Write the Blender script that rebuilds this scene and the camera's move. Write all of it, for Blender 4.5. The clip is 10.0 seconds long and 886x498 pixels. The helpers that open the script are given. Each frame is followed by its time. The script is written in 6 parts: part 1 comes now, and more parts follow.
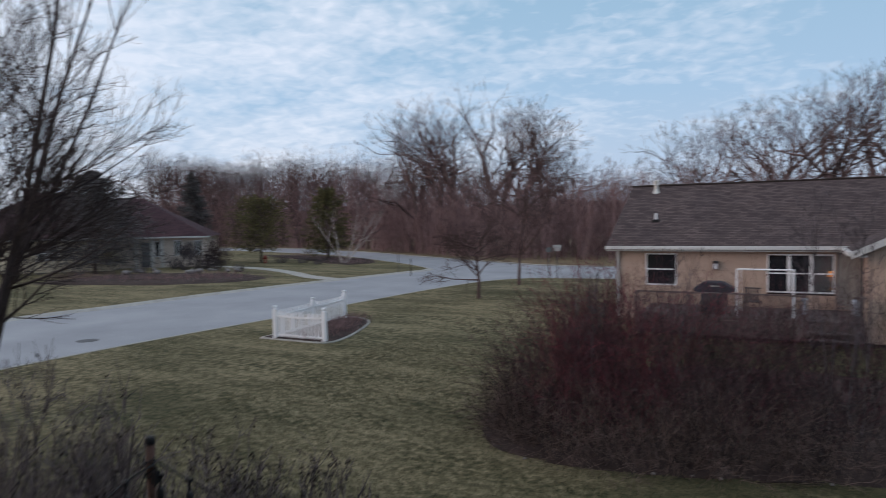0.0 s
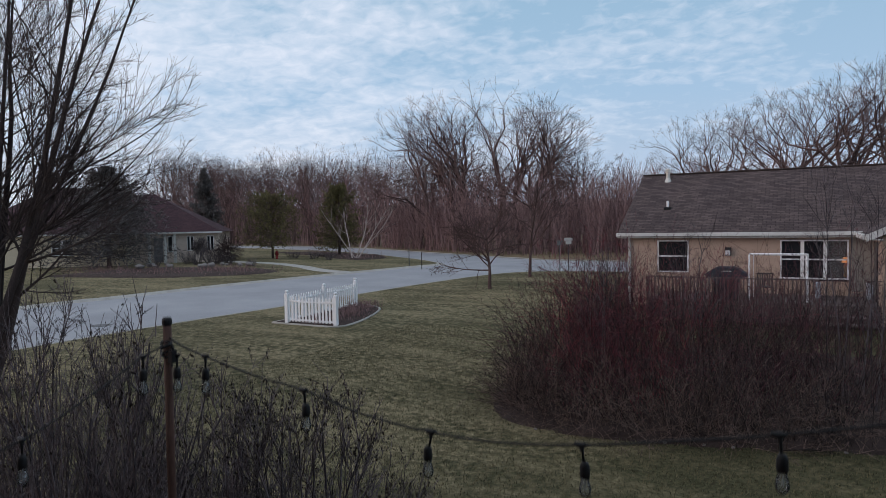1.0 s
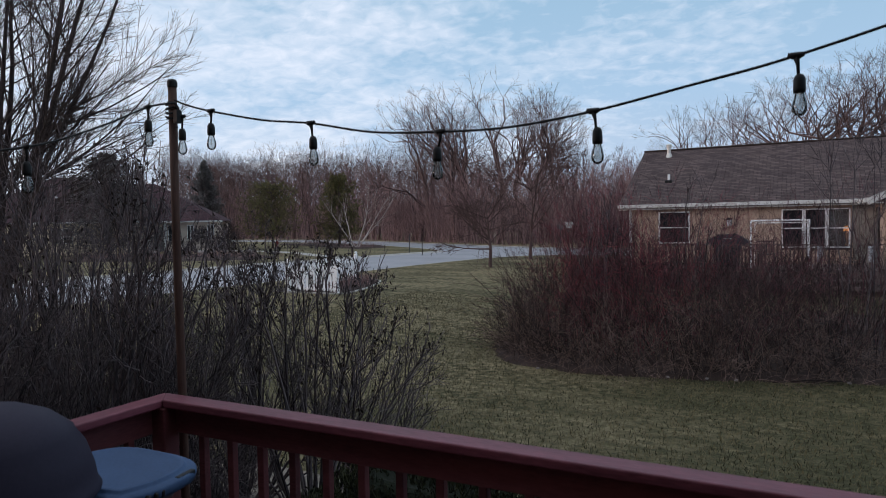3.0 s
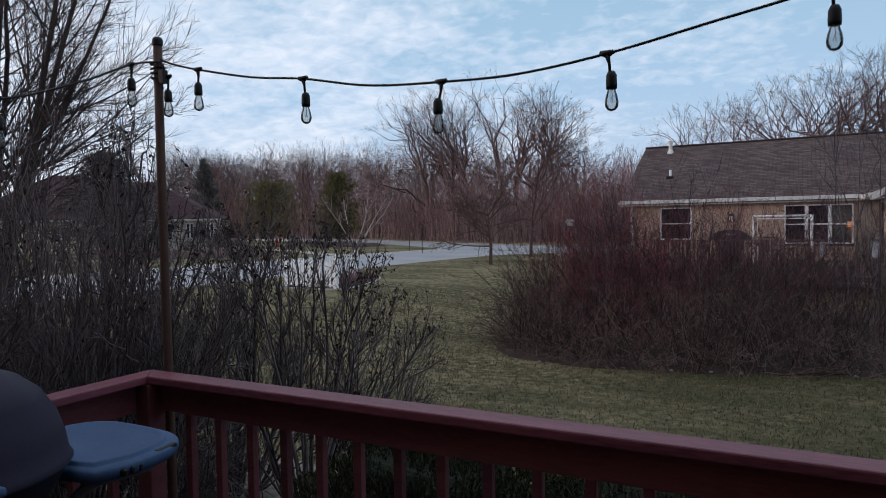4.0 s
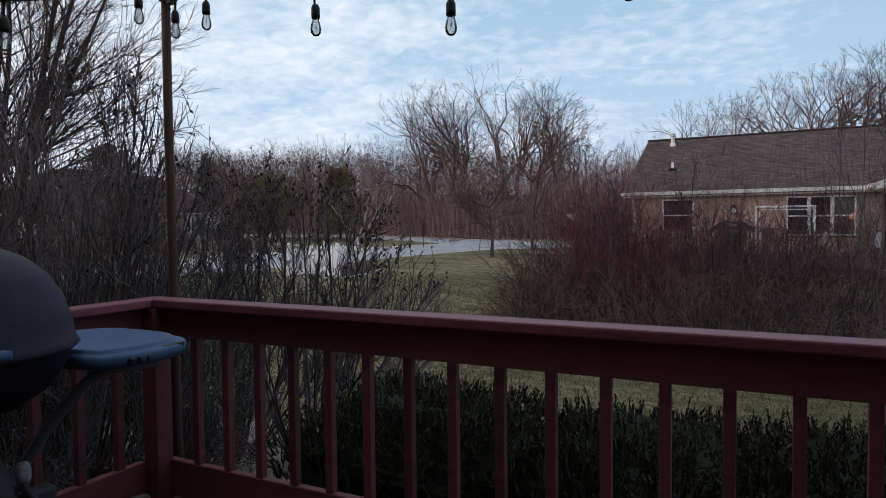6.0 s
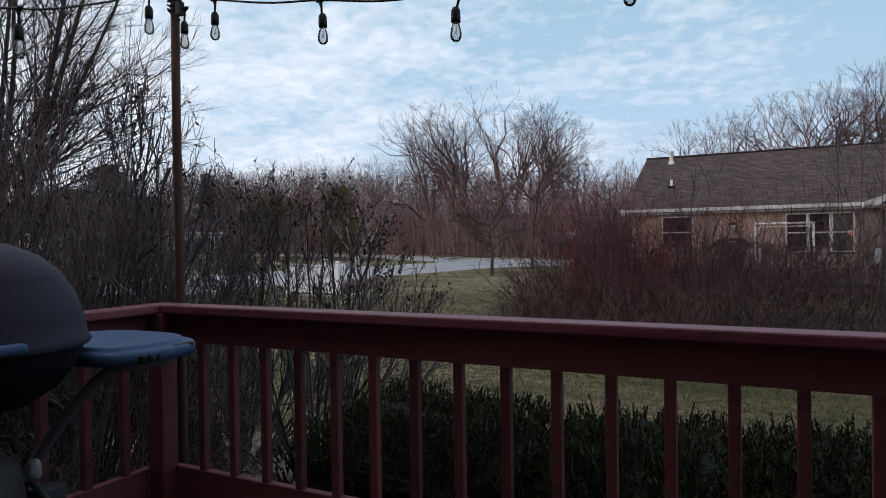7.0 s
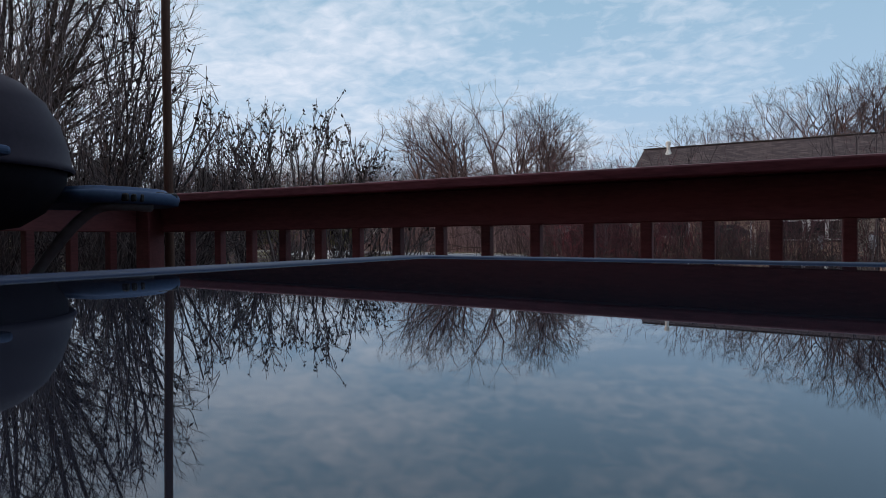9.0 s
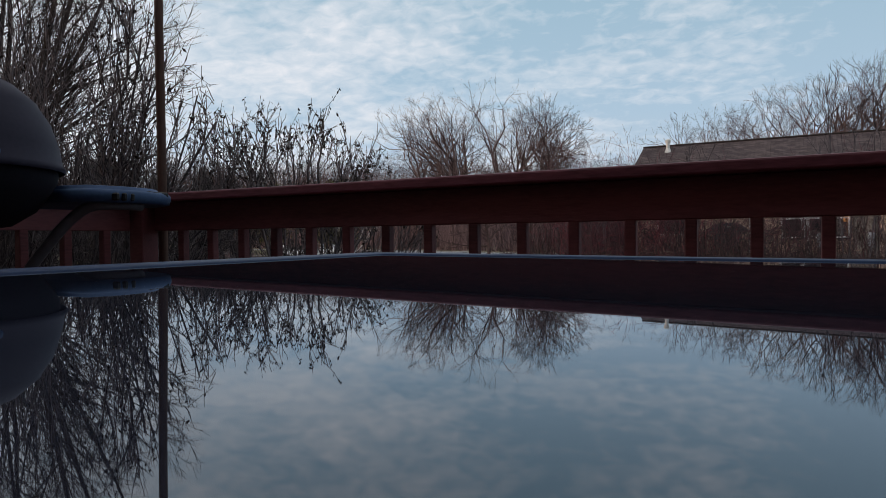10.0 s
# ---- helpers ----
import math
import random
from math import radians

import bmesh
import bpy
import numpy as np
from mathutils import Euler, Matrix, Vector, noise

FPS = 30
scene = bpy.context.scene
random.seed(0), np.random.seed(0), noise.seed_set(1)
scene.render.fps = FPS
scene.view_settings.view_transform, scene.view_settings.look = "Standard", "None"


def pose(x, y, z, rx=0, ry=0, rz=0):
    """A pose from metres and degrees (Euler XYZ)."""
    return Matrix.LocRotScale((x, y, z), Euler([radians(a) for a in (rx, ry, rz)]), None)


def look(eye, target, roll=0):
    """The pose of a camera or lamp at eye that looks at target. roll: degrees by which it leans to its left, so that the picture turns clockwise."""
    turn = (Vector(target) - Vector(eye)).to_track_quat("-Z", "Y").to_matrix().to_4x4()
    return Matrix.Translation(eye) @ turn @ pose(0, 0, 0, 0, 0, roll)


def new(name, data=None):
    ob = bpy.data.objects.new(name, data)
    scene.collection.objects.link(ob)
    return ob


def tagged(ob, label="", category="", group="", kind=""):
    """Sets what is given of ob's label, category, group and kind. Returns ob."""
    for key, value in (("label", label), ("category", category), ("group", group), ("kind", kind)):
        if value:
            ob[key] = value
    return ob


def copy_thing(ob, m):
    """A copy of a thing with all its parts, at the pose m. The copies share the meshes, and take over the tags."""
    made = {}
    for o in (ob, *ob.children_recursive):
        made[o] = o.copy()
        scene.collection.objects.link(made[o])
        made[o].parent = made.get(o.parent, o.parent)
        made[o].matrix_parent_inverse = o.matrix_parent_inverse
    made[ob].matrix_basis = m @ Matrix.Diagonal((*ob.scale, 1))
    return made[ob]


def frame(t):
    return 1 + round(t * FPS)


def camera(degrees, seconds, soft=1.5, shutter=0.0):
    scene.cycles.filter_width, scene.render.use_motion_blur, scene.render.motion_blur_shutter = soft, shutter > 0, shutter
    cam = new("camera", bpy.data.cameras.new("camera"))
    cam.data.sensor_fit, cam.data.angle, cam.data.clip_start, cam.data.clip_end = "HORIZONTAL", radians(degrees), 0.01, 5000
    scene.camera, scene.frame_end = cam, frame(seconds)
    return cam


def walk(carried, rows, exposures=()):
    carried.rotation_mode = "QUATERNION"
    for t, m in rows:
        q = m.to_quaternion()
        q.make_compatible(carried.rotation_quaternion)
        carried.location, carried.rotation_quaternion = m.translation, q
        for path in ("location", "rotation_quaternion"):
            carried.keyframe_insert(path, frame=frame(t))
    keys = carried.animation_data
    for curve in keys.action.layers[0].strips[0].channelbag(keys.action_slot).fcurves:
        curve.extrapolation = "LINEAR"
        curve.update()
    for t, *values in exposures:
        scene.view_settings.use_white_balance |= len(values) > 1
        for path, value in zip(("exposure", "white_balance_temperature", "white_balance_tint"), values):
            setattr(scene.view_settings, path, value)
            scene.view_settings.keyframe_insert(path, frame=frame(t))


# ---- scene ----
cam = camera(67.6, 10.0, soft=0.75, shutter=0.6)
PATH = [
    (0, (2.454, -2.126, 3.443), (1.572, -0.333, 3.36), -1.0),
    (0.1, (2.495, -2.150, 3.385), (1.583, -0.372, 3.302), -1.0),
    (0.5, (2.491, -2.2, 3.143), (1.58, -0.422, 3.059), -1.0),
    (1, (2.466, -2.185, 2.879), (1.555, -0.406, 2.8), -1.0),
    (1.5, (2.451, -2.211, 2.462), (1.54, -0.433, 2.385), -1.0),
    (2, (2.44, -2.233, 2.124), (1.529, -0.454, 2.049), -1.1),
    (2.5, (2.428, -2.22, 1.883), (1.517, -0.441, 1.808), -1.0),
    (3, (2.423, -2.225, 1.73), (1.512, -0.446, 1.653), -1.0),
    (4.5, (2.314, -2.029, 1.507), (1.403, -0.25, 1.429), -0.9),
    (5, (2.312, -2.03, 1.405), (1.401, -0.251, 1.323), -0.6),
    (5.5, (2.298, -2.047, 1.309), (1.386, -0.269, 1.228), -0.6),
    (6.8, (2.289, -2.119, 1.197), (1.377, -0.341, 1.119), -1.0),
    (7, (2.287, -2.12, 1.183), (1.376, -0.34, 1.161), -0.8),
    (7.5, (2.284, -2.115, 1.03), (1.374, -0.334, 1.004), -0.3),
    (8, (2.29, -2.114, 0.865), (1.38, -0.333, 0.843), -0.6),
    (8.5, (2.301, -2.118, 0.743), (1.391, -0.338, 0.719), -0.3),
    (9, (2.348, -2.127, 0.699), (1.442, -0.345, 0.676), -0.5),
    (9.5, (2.4, -2.131, 0.693), (1.492, -0.349, 0.671), -0.6),
    (10, (2.4, -2.131, 0.698), (1.492, -0.35, 0.67), -0.6),
]
# the clip's camera drifts a little in brightness and white balance
walk(cam, [(t, look(eye, aim, lean)) for t, eye, aim, lean in PATH],
     [(0, -0.05, 6330, 10), (1.0, -0.09, 6350, 10), (2.5, 0, 6340, 10), (4.5, 0.06, 6420, 10), (5.5, 0.12, 6560, 10), (7.0, 0.15, 6640, 10), (7.5, 0.11, 6680, 10), (8.0, 0.08, 6550, 10), (8.5, 0.02, 6250, 10), (9.0, -0.05, 6480, 10), (9.5, -0.05, 6750, 10), (10, -0.05, 7000, 10)])

# ---- light ----
SUN_EL, SUN_AZ = radians(4.0), radians(115.0)   # low sun behind thin cloud


def make_world():
    w = bpy.data.worlds.new("dusk_sky")
    w.use_nodes = True
    nt = w.node_tree
    nt.nodes.clear()
    N, L = nt.nodes.new, nt.links.new
    out = N("ShaderNodeOutputWorld")
    sky = N("ShaderNodeTexSky")
    sky.sky_type = "NISHITA"
    sky.sun_disc = False
    sky.sun_elevation, sky.sun_rotation = SUN_EL, SUN_AZ
    sky.air_density, sky.dust_density, sky.ozone_density = 1.0, 1.2, 2.0
    clear = N("ShaderNodeBackground")
    clear.inputs["Strength"].default_value = 0.10
    L(sky.outputs[0], clear.inputs["Color"])
    # cloud layer: flat sheet of ripples high above
    tc = N("ShaderNodeTexCoord")
    sep = N("ShaderNodeSeparateXYZ")
    L(tc.outputs["Generated"], sep.inputs[0])
    zz = N("ShaderNodeMath"); zz.operation = "MAXIMUM"; zz.inputs[1].default_value = 0.0
    L(sep.outputs["Z"], zz.inputs[0])
    za = N("ShaderNodeMath"); za.operation = "ADD"; za.inputs[1].default_value = 0.26
    L(zz.outputs[0], za.inputs[0])
    px = N("ShaderNodeMath"); px.operation = "DIVIDE"
    py = N("ShaderNodeMath"); py.operation = "DIVIDE"
    L(sep.outputs["X"], px.inputs[0]); L(za.outputs[0], px.inputs[1])
    L(sep.outputs["Y"], py.inputs[0]); L(za.outputs[0], py.inputs[1])
    com = N("ShaderNodeCombineXYZ")
    L(px.outputs[0], com.inputs["X"]); L(py.outputs[0], com.inputs["Y"])
    mp = N("ShaderNodeMapping")
    mp.inputs["Rotation"].default_value = (0, 0, radians(-20))
    mp.inputs["Scale"].default_value = (2.5, 2.9, 1)
    mp.inputs["Location"].default_value = (0.6, 0.1, 0)
    L(com.outputs[0], mp.inputs[0])
    big = N("ShaderNodeTexNoise"); big.inputs["Scale"].default_value = 0.75
    big.inputs["Detail"].default_value = 4; big.inputs["Roughness"].default_value = 0.5
    small = N("ShaderNodeTexNoise"); small.inputs["Scale"].default_value = 6.5
    small.inputs["Detail"].default_value = 5; small.inputs["Roughness"].default_value = 0.54
    small.inputs["Distortion"].default_value = 0.4
    L(mp.outputs[0], big.inputs["Vector"]); L(mp.outputs[0], small.inputs["Vector"])
    mix = N("ShaderNodeMath"); mix.operation = "MULTIPLY_ADD"; mix.inputs[1].default_value = 0.70
    L(big.outputs["Fac"], mix.inputs[0])
    half = N("ShaderNodeMath"); half.operation = "MULTIPLY"; half.inputs[1].default_value = 0.42
    L(small.outputs["Fac"], half.inputs[0]); L(half.outputs[0], mix.inputs[2])
    ramp = N("ShaderNodeValToRGB")
    ramp.color_ramp.elements[0].position, ramp.color_ramp.elements[0].color = 0.46, (0.03, 0.03, 0.03, 1)
    ramp.color_ramp.elements[1].position, ramp.color_ramp.elements[1].color = 0.74, (0.85, 0.85, 0.85, 1)
    # the veil thins towards the east
    dot = N("ShaderNodeVectorMath"); dot.operation = "DOT_PRODUCT"
    dot.inputs[1].default_value = (0.888, 0.459, 0)
    L(tc.outputs["Generated"], dot.inputs[0])
    thin = N("ShaderNodeMath"); thin.operation = "MULTIPLY_ADD"; thin.inputs[1].default_value = -0.24
    L(dot.outputs["Value"], thin.inputs[0]); L(mix.outputs[0], thin.inputs[2])
    L(thin.outputs[0], ramp.inputs[0])
    # base veil colour from horizon to zenith
    veil = N("ShaderNodeValToRGB")
    e = veil.color_ramp.elements
    e[0].position, e[0].color = 0.0, (0.60, 0.68, 0.84, 1)
    e[1].position, e[1].color = 0.80, (0.80, 0.88, 1.0, 1)
    m1 = e.new(0.18); m1.color = (0.42, 0.60, 0.81, 1)
    m2 = e.new(0.36); m2.color = (0.33, 0.53, 0.71, 1)
    m3 = e.new(0.55); m3.color = (0.50, 0.64, 0.80, 1)
    L(zz.outputs[0], veil.inputs[0])
    cl = N("ShaderNodeMix"); cl.data_type = "RGBA"
    cl.inputs["B"].default_value = (0.90, 0.94, 1.05, 1)
    L(ramp.outputs[0], cl.inputs["Factor"]); L(veil.outputs[0], cl.inputs["A"])
    cloud = N("ShaderNodeBackground")
    cloud.inputs["Strength"].default_value = 1.08
    L(cl.outputs["Result"], cloud.inputs["Color"])
    ms = N("ShaderNodeMixShader")
    ms.inputs["Fac"].default_value = 0.86
    L(clear.outputs[0], ms.inputs[1]); L(cloud.outputs[0], ms.inputs[2])
    L(ms.outputs[0], out.inputs[0])
    scene.world = w


make_world()
sun_data = bpy.data.lights.new("sun", "SUN")
sun_data.energy, sun_data.angle, sun_data.color = 1.1, radians(24), (1.0, 0.70, 0.58)
sun = new("sun", sun_data)
sun.matrix_world = look((-50, -26, 11), (0, 0, 0))

# ---- materials ----
MATS = {}


def mat(name, base, second=None, rough=0.8, metal=0.0, scale=8.0, fine=60.0, bump=0.0, bump_scale=None, spots=0.0,
        stretch=(1, 1, 1), random=0.0, island=0.0, coords="Object", spec=0.3):
    """Two-tone grain material: coarse stains, fine grain, optional relief and change from piece to piece."""
    if name in MATS:
        return MATS[name]
    m = bpy.data.materials.new(name)
    m.use_nodes = True
    nt = m.node_tree
    N, L = nt.nodes.new, nt.links.new
    b = nt.nodes["Principled BSDF"]
    b.inputs["Roughness"].default_value = rough
    b.inputs["Metallic"].default_value = metal
    b.inputs["Specular IOR Level"].default_value = spec
    second = second or tuple(c * 0.65 for c in base)
    tc = N("ShaderNodeTexCoord")
    mp = N("ShaderNodeMapping")
    mp.inputs["Scale"].default_value = stretch
    L(tc.outputs[coords], mp.inputs[0])
    n1 = N("ShaderNodeTexNoise"); n1.inputs["Scale"].default_value = scale; n1.inputs["Detail"].default_value = 5
    n2 = N("ShaderNodeTexNoise"); n2.inputs["Scale"].default_value = fine; n2.inputs["Detail"].default_value = 3
    L(mp.outputs[0], n1.inputs["Vector"]); L(mp.outputs[0], n2.inputs["Vector"])
    add = N("ShaderNodeMath"); add.operation = "MULTIPLY_ADD"; add.inputs[1].default_value = 0.55
    L(n1.outputs["Fac"], add.inputs[0])
    h = N("ShaderNodeMath"); h.operation = "MULTIPLY"; h.inputs[1].default_value = 0.45
    L(n2.outputs["Fac"], h.inputs[0]); L(h.outputs[0], add.inputs[2])
    last = add
    if random or island:
        src = N("ShaderNodeObjectInfo") if random else N("ShaderNodeNewGeometry")
        sock = src.outputs["Random"] if random else src.outputs["Random Per Island"]
        r = N("ShaderNodeMath"); r.operation = "MULTIPLY_ADD"
        r.inputs[1].default_value = random or island
        r.inputs[2].default_value = -0.5 * (random or island)
        L(sock, r.inputs[0])
        s = N("ShaderNodeMath"); s.operation = "ADD"
        L(add.outputs[0], s.inputs[0]); L(r.outputs[0], s.inputs[1])
        last = s
    ramp = N("ShaderNodeValToRGB")
    ramp.color_ramp.elements[0].position, ramp.color_ramp.elements[0].color = 0.32, (*second, 1)
    ramp.color_ramp.elements[1].position, ramp.color_ramp.elements[1].color = 0.68, (*base, 1)
    L(last.outputs[0], ramp.inputs[0])
    L(ramp.outputs[0], b.inputs["Base Color"])
    if bump:
        bp = N("ShaderNodeBump"); bp.inputs["Strength"].default_value = bump; bp.inputs["Distance"].default_value = bump_scale or 0.01
        L(add.outputs[0], bp.inputs["Height"]); L(bp.outputs[0], b.inputs["Normal"])
    MATS[name] = m
    return m


def lawn_mat():
    """Winter lawn: green and straw patches, mower streaks, fine blades."""
    m = bpy.data.materials.new("winter_lawn")
    m.use_nodes = True
    nt = m.node_tree
    N, L = nt.nodes.new, nt.links.new
    b = nt.nodes["Principled BSDF"]
    b.inputs["Roughness"].default_value = 0.95
    b.inputs["Specular IOR Level"].default_value = 0.1
    tc = N("ShaderNodeTexCoord")

    def noise(scale, detail, stretch=(1, 1, 1), rot=0.0):
        mp = N("ShaderNodeMapping")
        mp.inputs["Scale"].default_value = stretch
        mp.inputs["Rotation"].default_value = (0, 0, rot)
        L(tc.outputs["Object"], mp.inputs[0])
        n = N("ShaderNodeTexNoise"); n.inputs["Scale"].default_value = scale; n.inputs["Detail"].default_value = detail
        L(mp.outputs[0], n.inputs["Vector"])
        return n.outputs["Fac"]

    def ramp(sock, p0, c0, p1, c1):
        r = N("ShaderNodeValToRGB")
        r.color_ramp.elements[0].position, r.color_ramp.elements[0].color = p0, (*c0, 1)
        r.color_ramp.elements[1].position, r.color_ramp.elements[1].color = p1, (*c1, 1)
        L(sock, r.inputs[0])
        return r.outputs[0]

    def blend(fac, a, c):
        mx = N("ShaderNodeMix"); mx.data_type = "RGBA"
        L(fac, mx.inputs["Factor"]); L(a, mx.inputs["A"]); L(c, mx.inputs["B"])
        return mx.outputs["Result"]

    green = ramp(noise(16, 8), 0.30, (0.030, 0.030, 0.015), 0.72, (0.092, 0.090, 0.047))
    straw = ramp(noise(19, 8), 0.30, (0.165, 0.138, 0.080), 0.72, (0.440, 0.370, 0.230))
    patch = ramp(noise(0.20, 5, (0.6, 1.5, 1), radians(14)), 0.36, (0.30, 0.30, 0.30), 0.55, (1, 1, 1))
    streak = ramp(noise(0.9, 4, (0.35, 1.3, 1), radians(14)), 0.40, (0, 0, 0), 0.72, (0.6, 0.6, 0.6))
    mottled = ramp(noise(6.0, 5), 0.40, (0, 0, 0), 0.68, (0.8, 0.8, 0.8))
    mid = blend(mottled, green, straw)
    mid2 = blend(streak, green, mid)
    sep = N("ShaderNodeSeparateXYZ")
    L(tc.outputs["Object"], sep.inputs[0])
    # straw thins out towards the east, leaving the darker green
    west_straw = N("ShaderNodeMapRange")
    west_straw.interpolation_type = "SMOOTHSTEP"
    for key, value in (("From Min", -2.0), ("From Max", 2.0), ("To Min", 1.0), ("To Max", 0.08)):
        west_straw.inputs[key].default_value = value
    L(sep.outputs["X"], west_straw.inputs["Value"])
    dry = N("ShaderNodeMath"); dry.operation = "MULTIPLY"
    L(patch, dry.inputs[0]); L(west_straw.outputs[0], dry.inputs[1])
    col = blend(dry.outputs[0], mid2, blend(streak, mid, straw))
    L(col, b.inputs["Base Color"])
    bp = N("ShaderNodeBump"); bp.inputs["Strength"].default_value = 0.8; bp.inputs["Distance"].default_value = 0.03
    L(noise(70, 4), bp.inputs["Height"]); L(bp.outputs[0], b.inputs["Normal"])
    return m


def siding_mat(name, base):
    m = mat(name, base, tuple(c * 0.86 for c in base), rough=0.6, scale=0.8, fine=9, stretch=(0.4, 0.4, 3))
    return m


LAWN = lawn_mat()
ROAD = mat("old_concrete_road", (0.33, 0.34, 0.36), (0.22, 0.23, 0.25), rough=0.9, scale=0.35, fine=30, bump=0.2)
KERB = mat("kerb_concrete", (0.42, 0.41, 0.38), (0.26, 0.25, 0.23), rough=0.9, scale=2, fine=30, bump=0.3)
STAIN = mat("red_stained_wood", (0.172, 0.050, 0.056), (0.076, 0.023, 0.027), rough=0.62, scale=3, fine=45, bump=0.35,
            bump_scale=0.004, stretch=(0.6, 3, 3), random=0.25)
STAIN_TOP = mat("worn_red_stained_wood", (0.225, 0.066, 0.090), (0.085, 0.025, 0.036), rough=0.5, scale=2.2, fine=38, bump=0.35,
                bump_scale=0.004, stretch=(0.5, 3, 3), random=0.15)
PLANK = mat("worn_deck_plank", (0.098, 0.038, 0.036), (0.034, 0.015, 0.015), rough=0.7, scale=2.5, fine=40, bump=0.4,
            bump_scale=0.004, stretch=(0.5, 4, 4), random=0.35)
POST = mat("brown_post_wood", (0.115, 0.060, 0.044), (0.055, 0.031, 0.025), rough=0.75, scale=4, fine=50, bump=0.4, bump_scale=0.003,
           stretch=(4, 4, 0.4))
BLACK = mat("black_rubber", (0.012, 0.012, 0.013), (0.006, 0.006, 0.007), rough=0.55, scale=20, fine=120)
DARKBARK = mat("shrub_bark", (0.150, 0.124, 0.130), (0.044, 0.036, 0.041), rough=0.9, scale=3, fine=40, island=0.5)
LEAF = mat("dry_leaf", (0.036, 0.024, 0.018), (0.014, 0.010, 0.009), rough=0.8, scale=5, fine=50, island=0.6)
TREEBARK = mat("grey_brown_bark", (0.140, 0.104, 0.094), (0.050, 0.036, 0.034), rough=0.95, scale=1.5, fine=25, island=0.4, stretch=(2, 2, 0.5))
FARTWIG = mat("woodland_twig", (0.170, 0.112, 0.106), (0.068, 0.046, 0.046), rough=1.0, scale=0.5, fine=8, island=0.7)
FARBARK = mat("woodland_bark", (0.190, 0.124, 0.114), (0.068, 0.045, 0.043), rough=1.0, scale=0.5, fine=8, island=0.7, stretch=(2, 2, 0.5))
GREYTWIG = mat("grey_brown_twig", (0.090, 0.060, 0.058), (0.016, 0.011, 0.011), rough=0.9, scale=0.7, fine=20, island=0.8)
REDTWIG = mat("red_twig", (0.124, 0.046, 0.058), (0.024, 0.010, 0.013), rough=0.8, scale=0.7, fine=20, island=0.7)
TANTWIG = mat("tan_twig", (0.195, 0.138, 0.120), (0.020, 0.014, 0.013), rough=0.9, scale=0.7, fine=20, island=0.8)
BRUSH = mat("woodland_brush", (0.325, 0.212, 0.206), (0.132, 0.084, 0.086), rough=1.0, scale=0.12, fine=4, island=0.8)
BIRCHBARK = mat("white_birch_bark", (0.52, 0.46, 0.42), (0.22, 0.18, 0.17), rough=0.8, scale=3, fine=14, stretch=(1, 1, 3))
HEDGE = mat("dark_yew_green", (0.042, 0.046, 0.018), (0.010, 0.012, 0.006), rough=0.7, scale=3, fine=30, island=0.8)
NEEDLE = mat("spruce_needles", (0.185, 0.168, 0.165), (0.060, 0.056, 0.056), rough=0.9, scale=0.8, fine=9, island=0.7)
PINE = mat("pine_needles", (0.190, 0.165, 0.068), (0.060, 0.056, 0.026), rough=0.9, scale=0.8, fine=9, island=0.7)
MULCH = mat("dark_mulch", (0.070, 0.046, 0.040), (0.020, 0.014, 0.013), rough=1.0, scale=3, fine=40, bump=1.0, bump_scale=0.04)
VINYL = mat("white_vinyl", (0.87, 0.88, 0.89), (0.76, 0.77, 0.79), rough=0.45, scale=2, fine=20)
TRIM = mat("white_trim", (0.62, 0.62, 0.60), (0.48, 0.48, 0.47), rough=0.55, scale=1.5, fine=15)
SIDING = siding_mat("tan_siding", (0.47, 0.345, 0.272))
# siding of the recess: shade is put into this grey colour
SIDING_SHADED = siding_mat("shaded_siding", (0.30, 0.29, 0.27))
CREAM = siding_mat("cream_siding", (0.62, 0.52, 0.38))
PALEBRICK = mat("pale_stone_wall", (0.66, 0.56, 0.48), (0.50, 0.42, 0.37), rough=0.9, scale=1.2, fine=14, stretch=(1, 1, 2))
GREYDECK = mat("weathered_deck", (0.175, 0.142, 0.136), (0.100, 0.080, 0.078), rough=0.9, scale=2, fine=18, stretch=(1, 1, 0.4))
WINDOW = mat("dark_window", (0.020, 0.022, 0.026), (0.012, 0.013, 0.016), rough=0.08, scale=0.5, fine=3, spec=0.5)
GRILLCOVER = mat("grill_cover", (0.045, 0.05, 0.065), (0.026, 0.03, 0.04), rough=0.7, scale=3, fine=20)
ENAMEL = mat("black_enamel", (0.034, 0.030, 0.050), (0.025, 0.023, 0.038), rough=0.6, scale=4, fine=80, spec=0.12)
SHELF = mat("grey_blue_plastic", (0.060, 0.106, 0.205), (0.042, 0.076, 0.150), rough=0.6, scale=5, fine=90, bump=0.05, spec=0.15)
GREYPLASTIC = mat("dark_grey_metal", (0.055, 0.055, 0.06), (0.03, 0.03, 0.034), rough=0.5, scale=6, fine=60)
TABLEMETAL = mat("blue_grey_metal", (0.030, 0.055, 0.125), (0.022, 0.042, 0.095), rough=0.38, scale=6, fine=90, spec=0.03)
CHROME = mat("worn_steel", (0.55, 0.56, 0.58), (0.40, 0.41, 0.43), rough=0.3, metal=1.0, scale=5, fine=60)
REDPAINT = mat("red_paint", (0.22, 0.022, 0.022), (0.15, 0.016, 0.016), rough=0.5, scale=5, fine=40)
STONE = mat("field_stone", (0.25, 0.23, 0.22), (0.14, 0.125, 0.12), rough=0.9, scale=3, fine=30, bump=0.5)
LOGBARK = mat("log_bark", (0.115, 0.098, 0.092), (0.030, 0.024, 0.022), rough=0.95, scale=6, fine=60, bump=0.8, bump_scale=0.01)
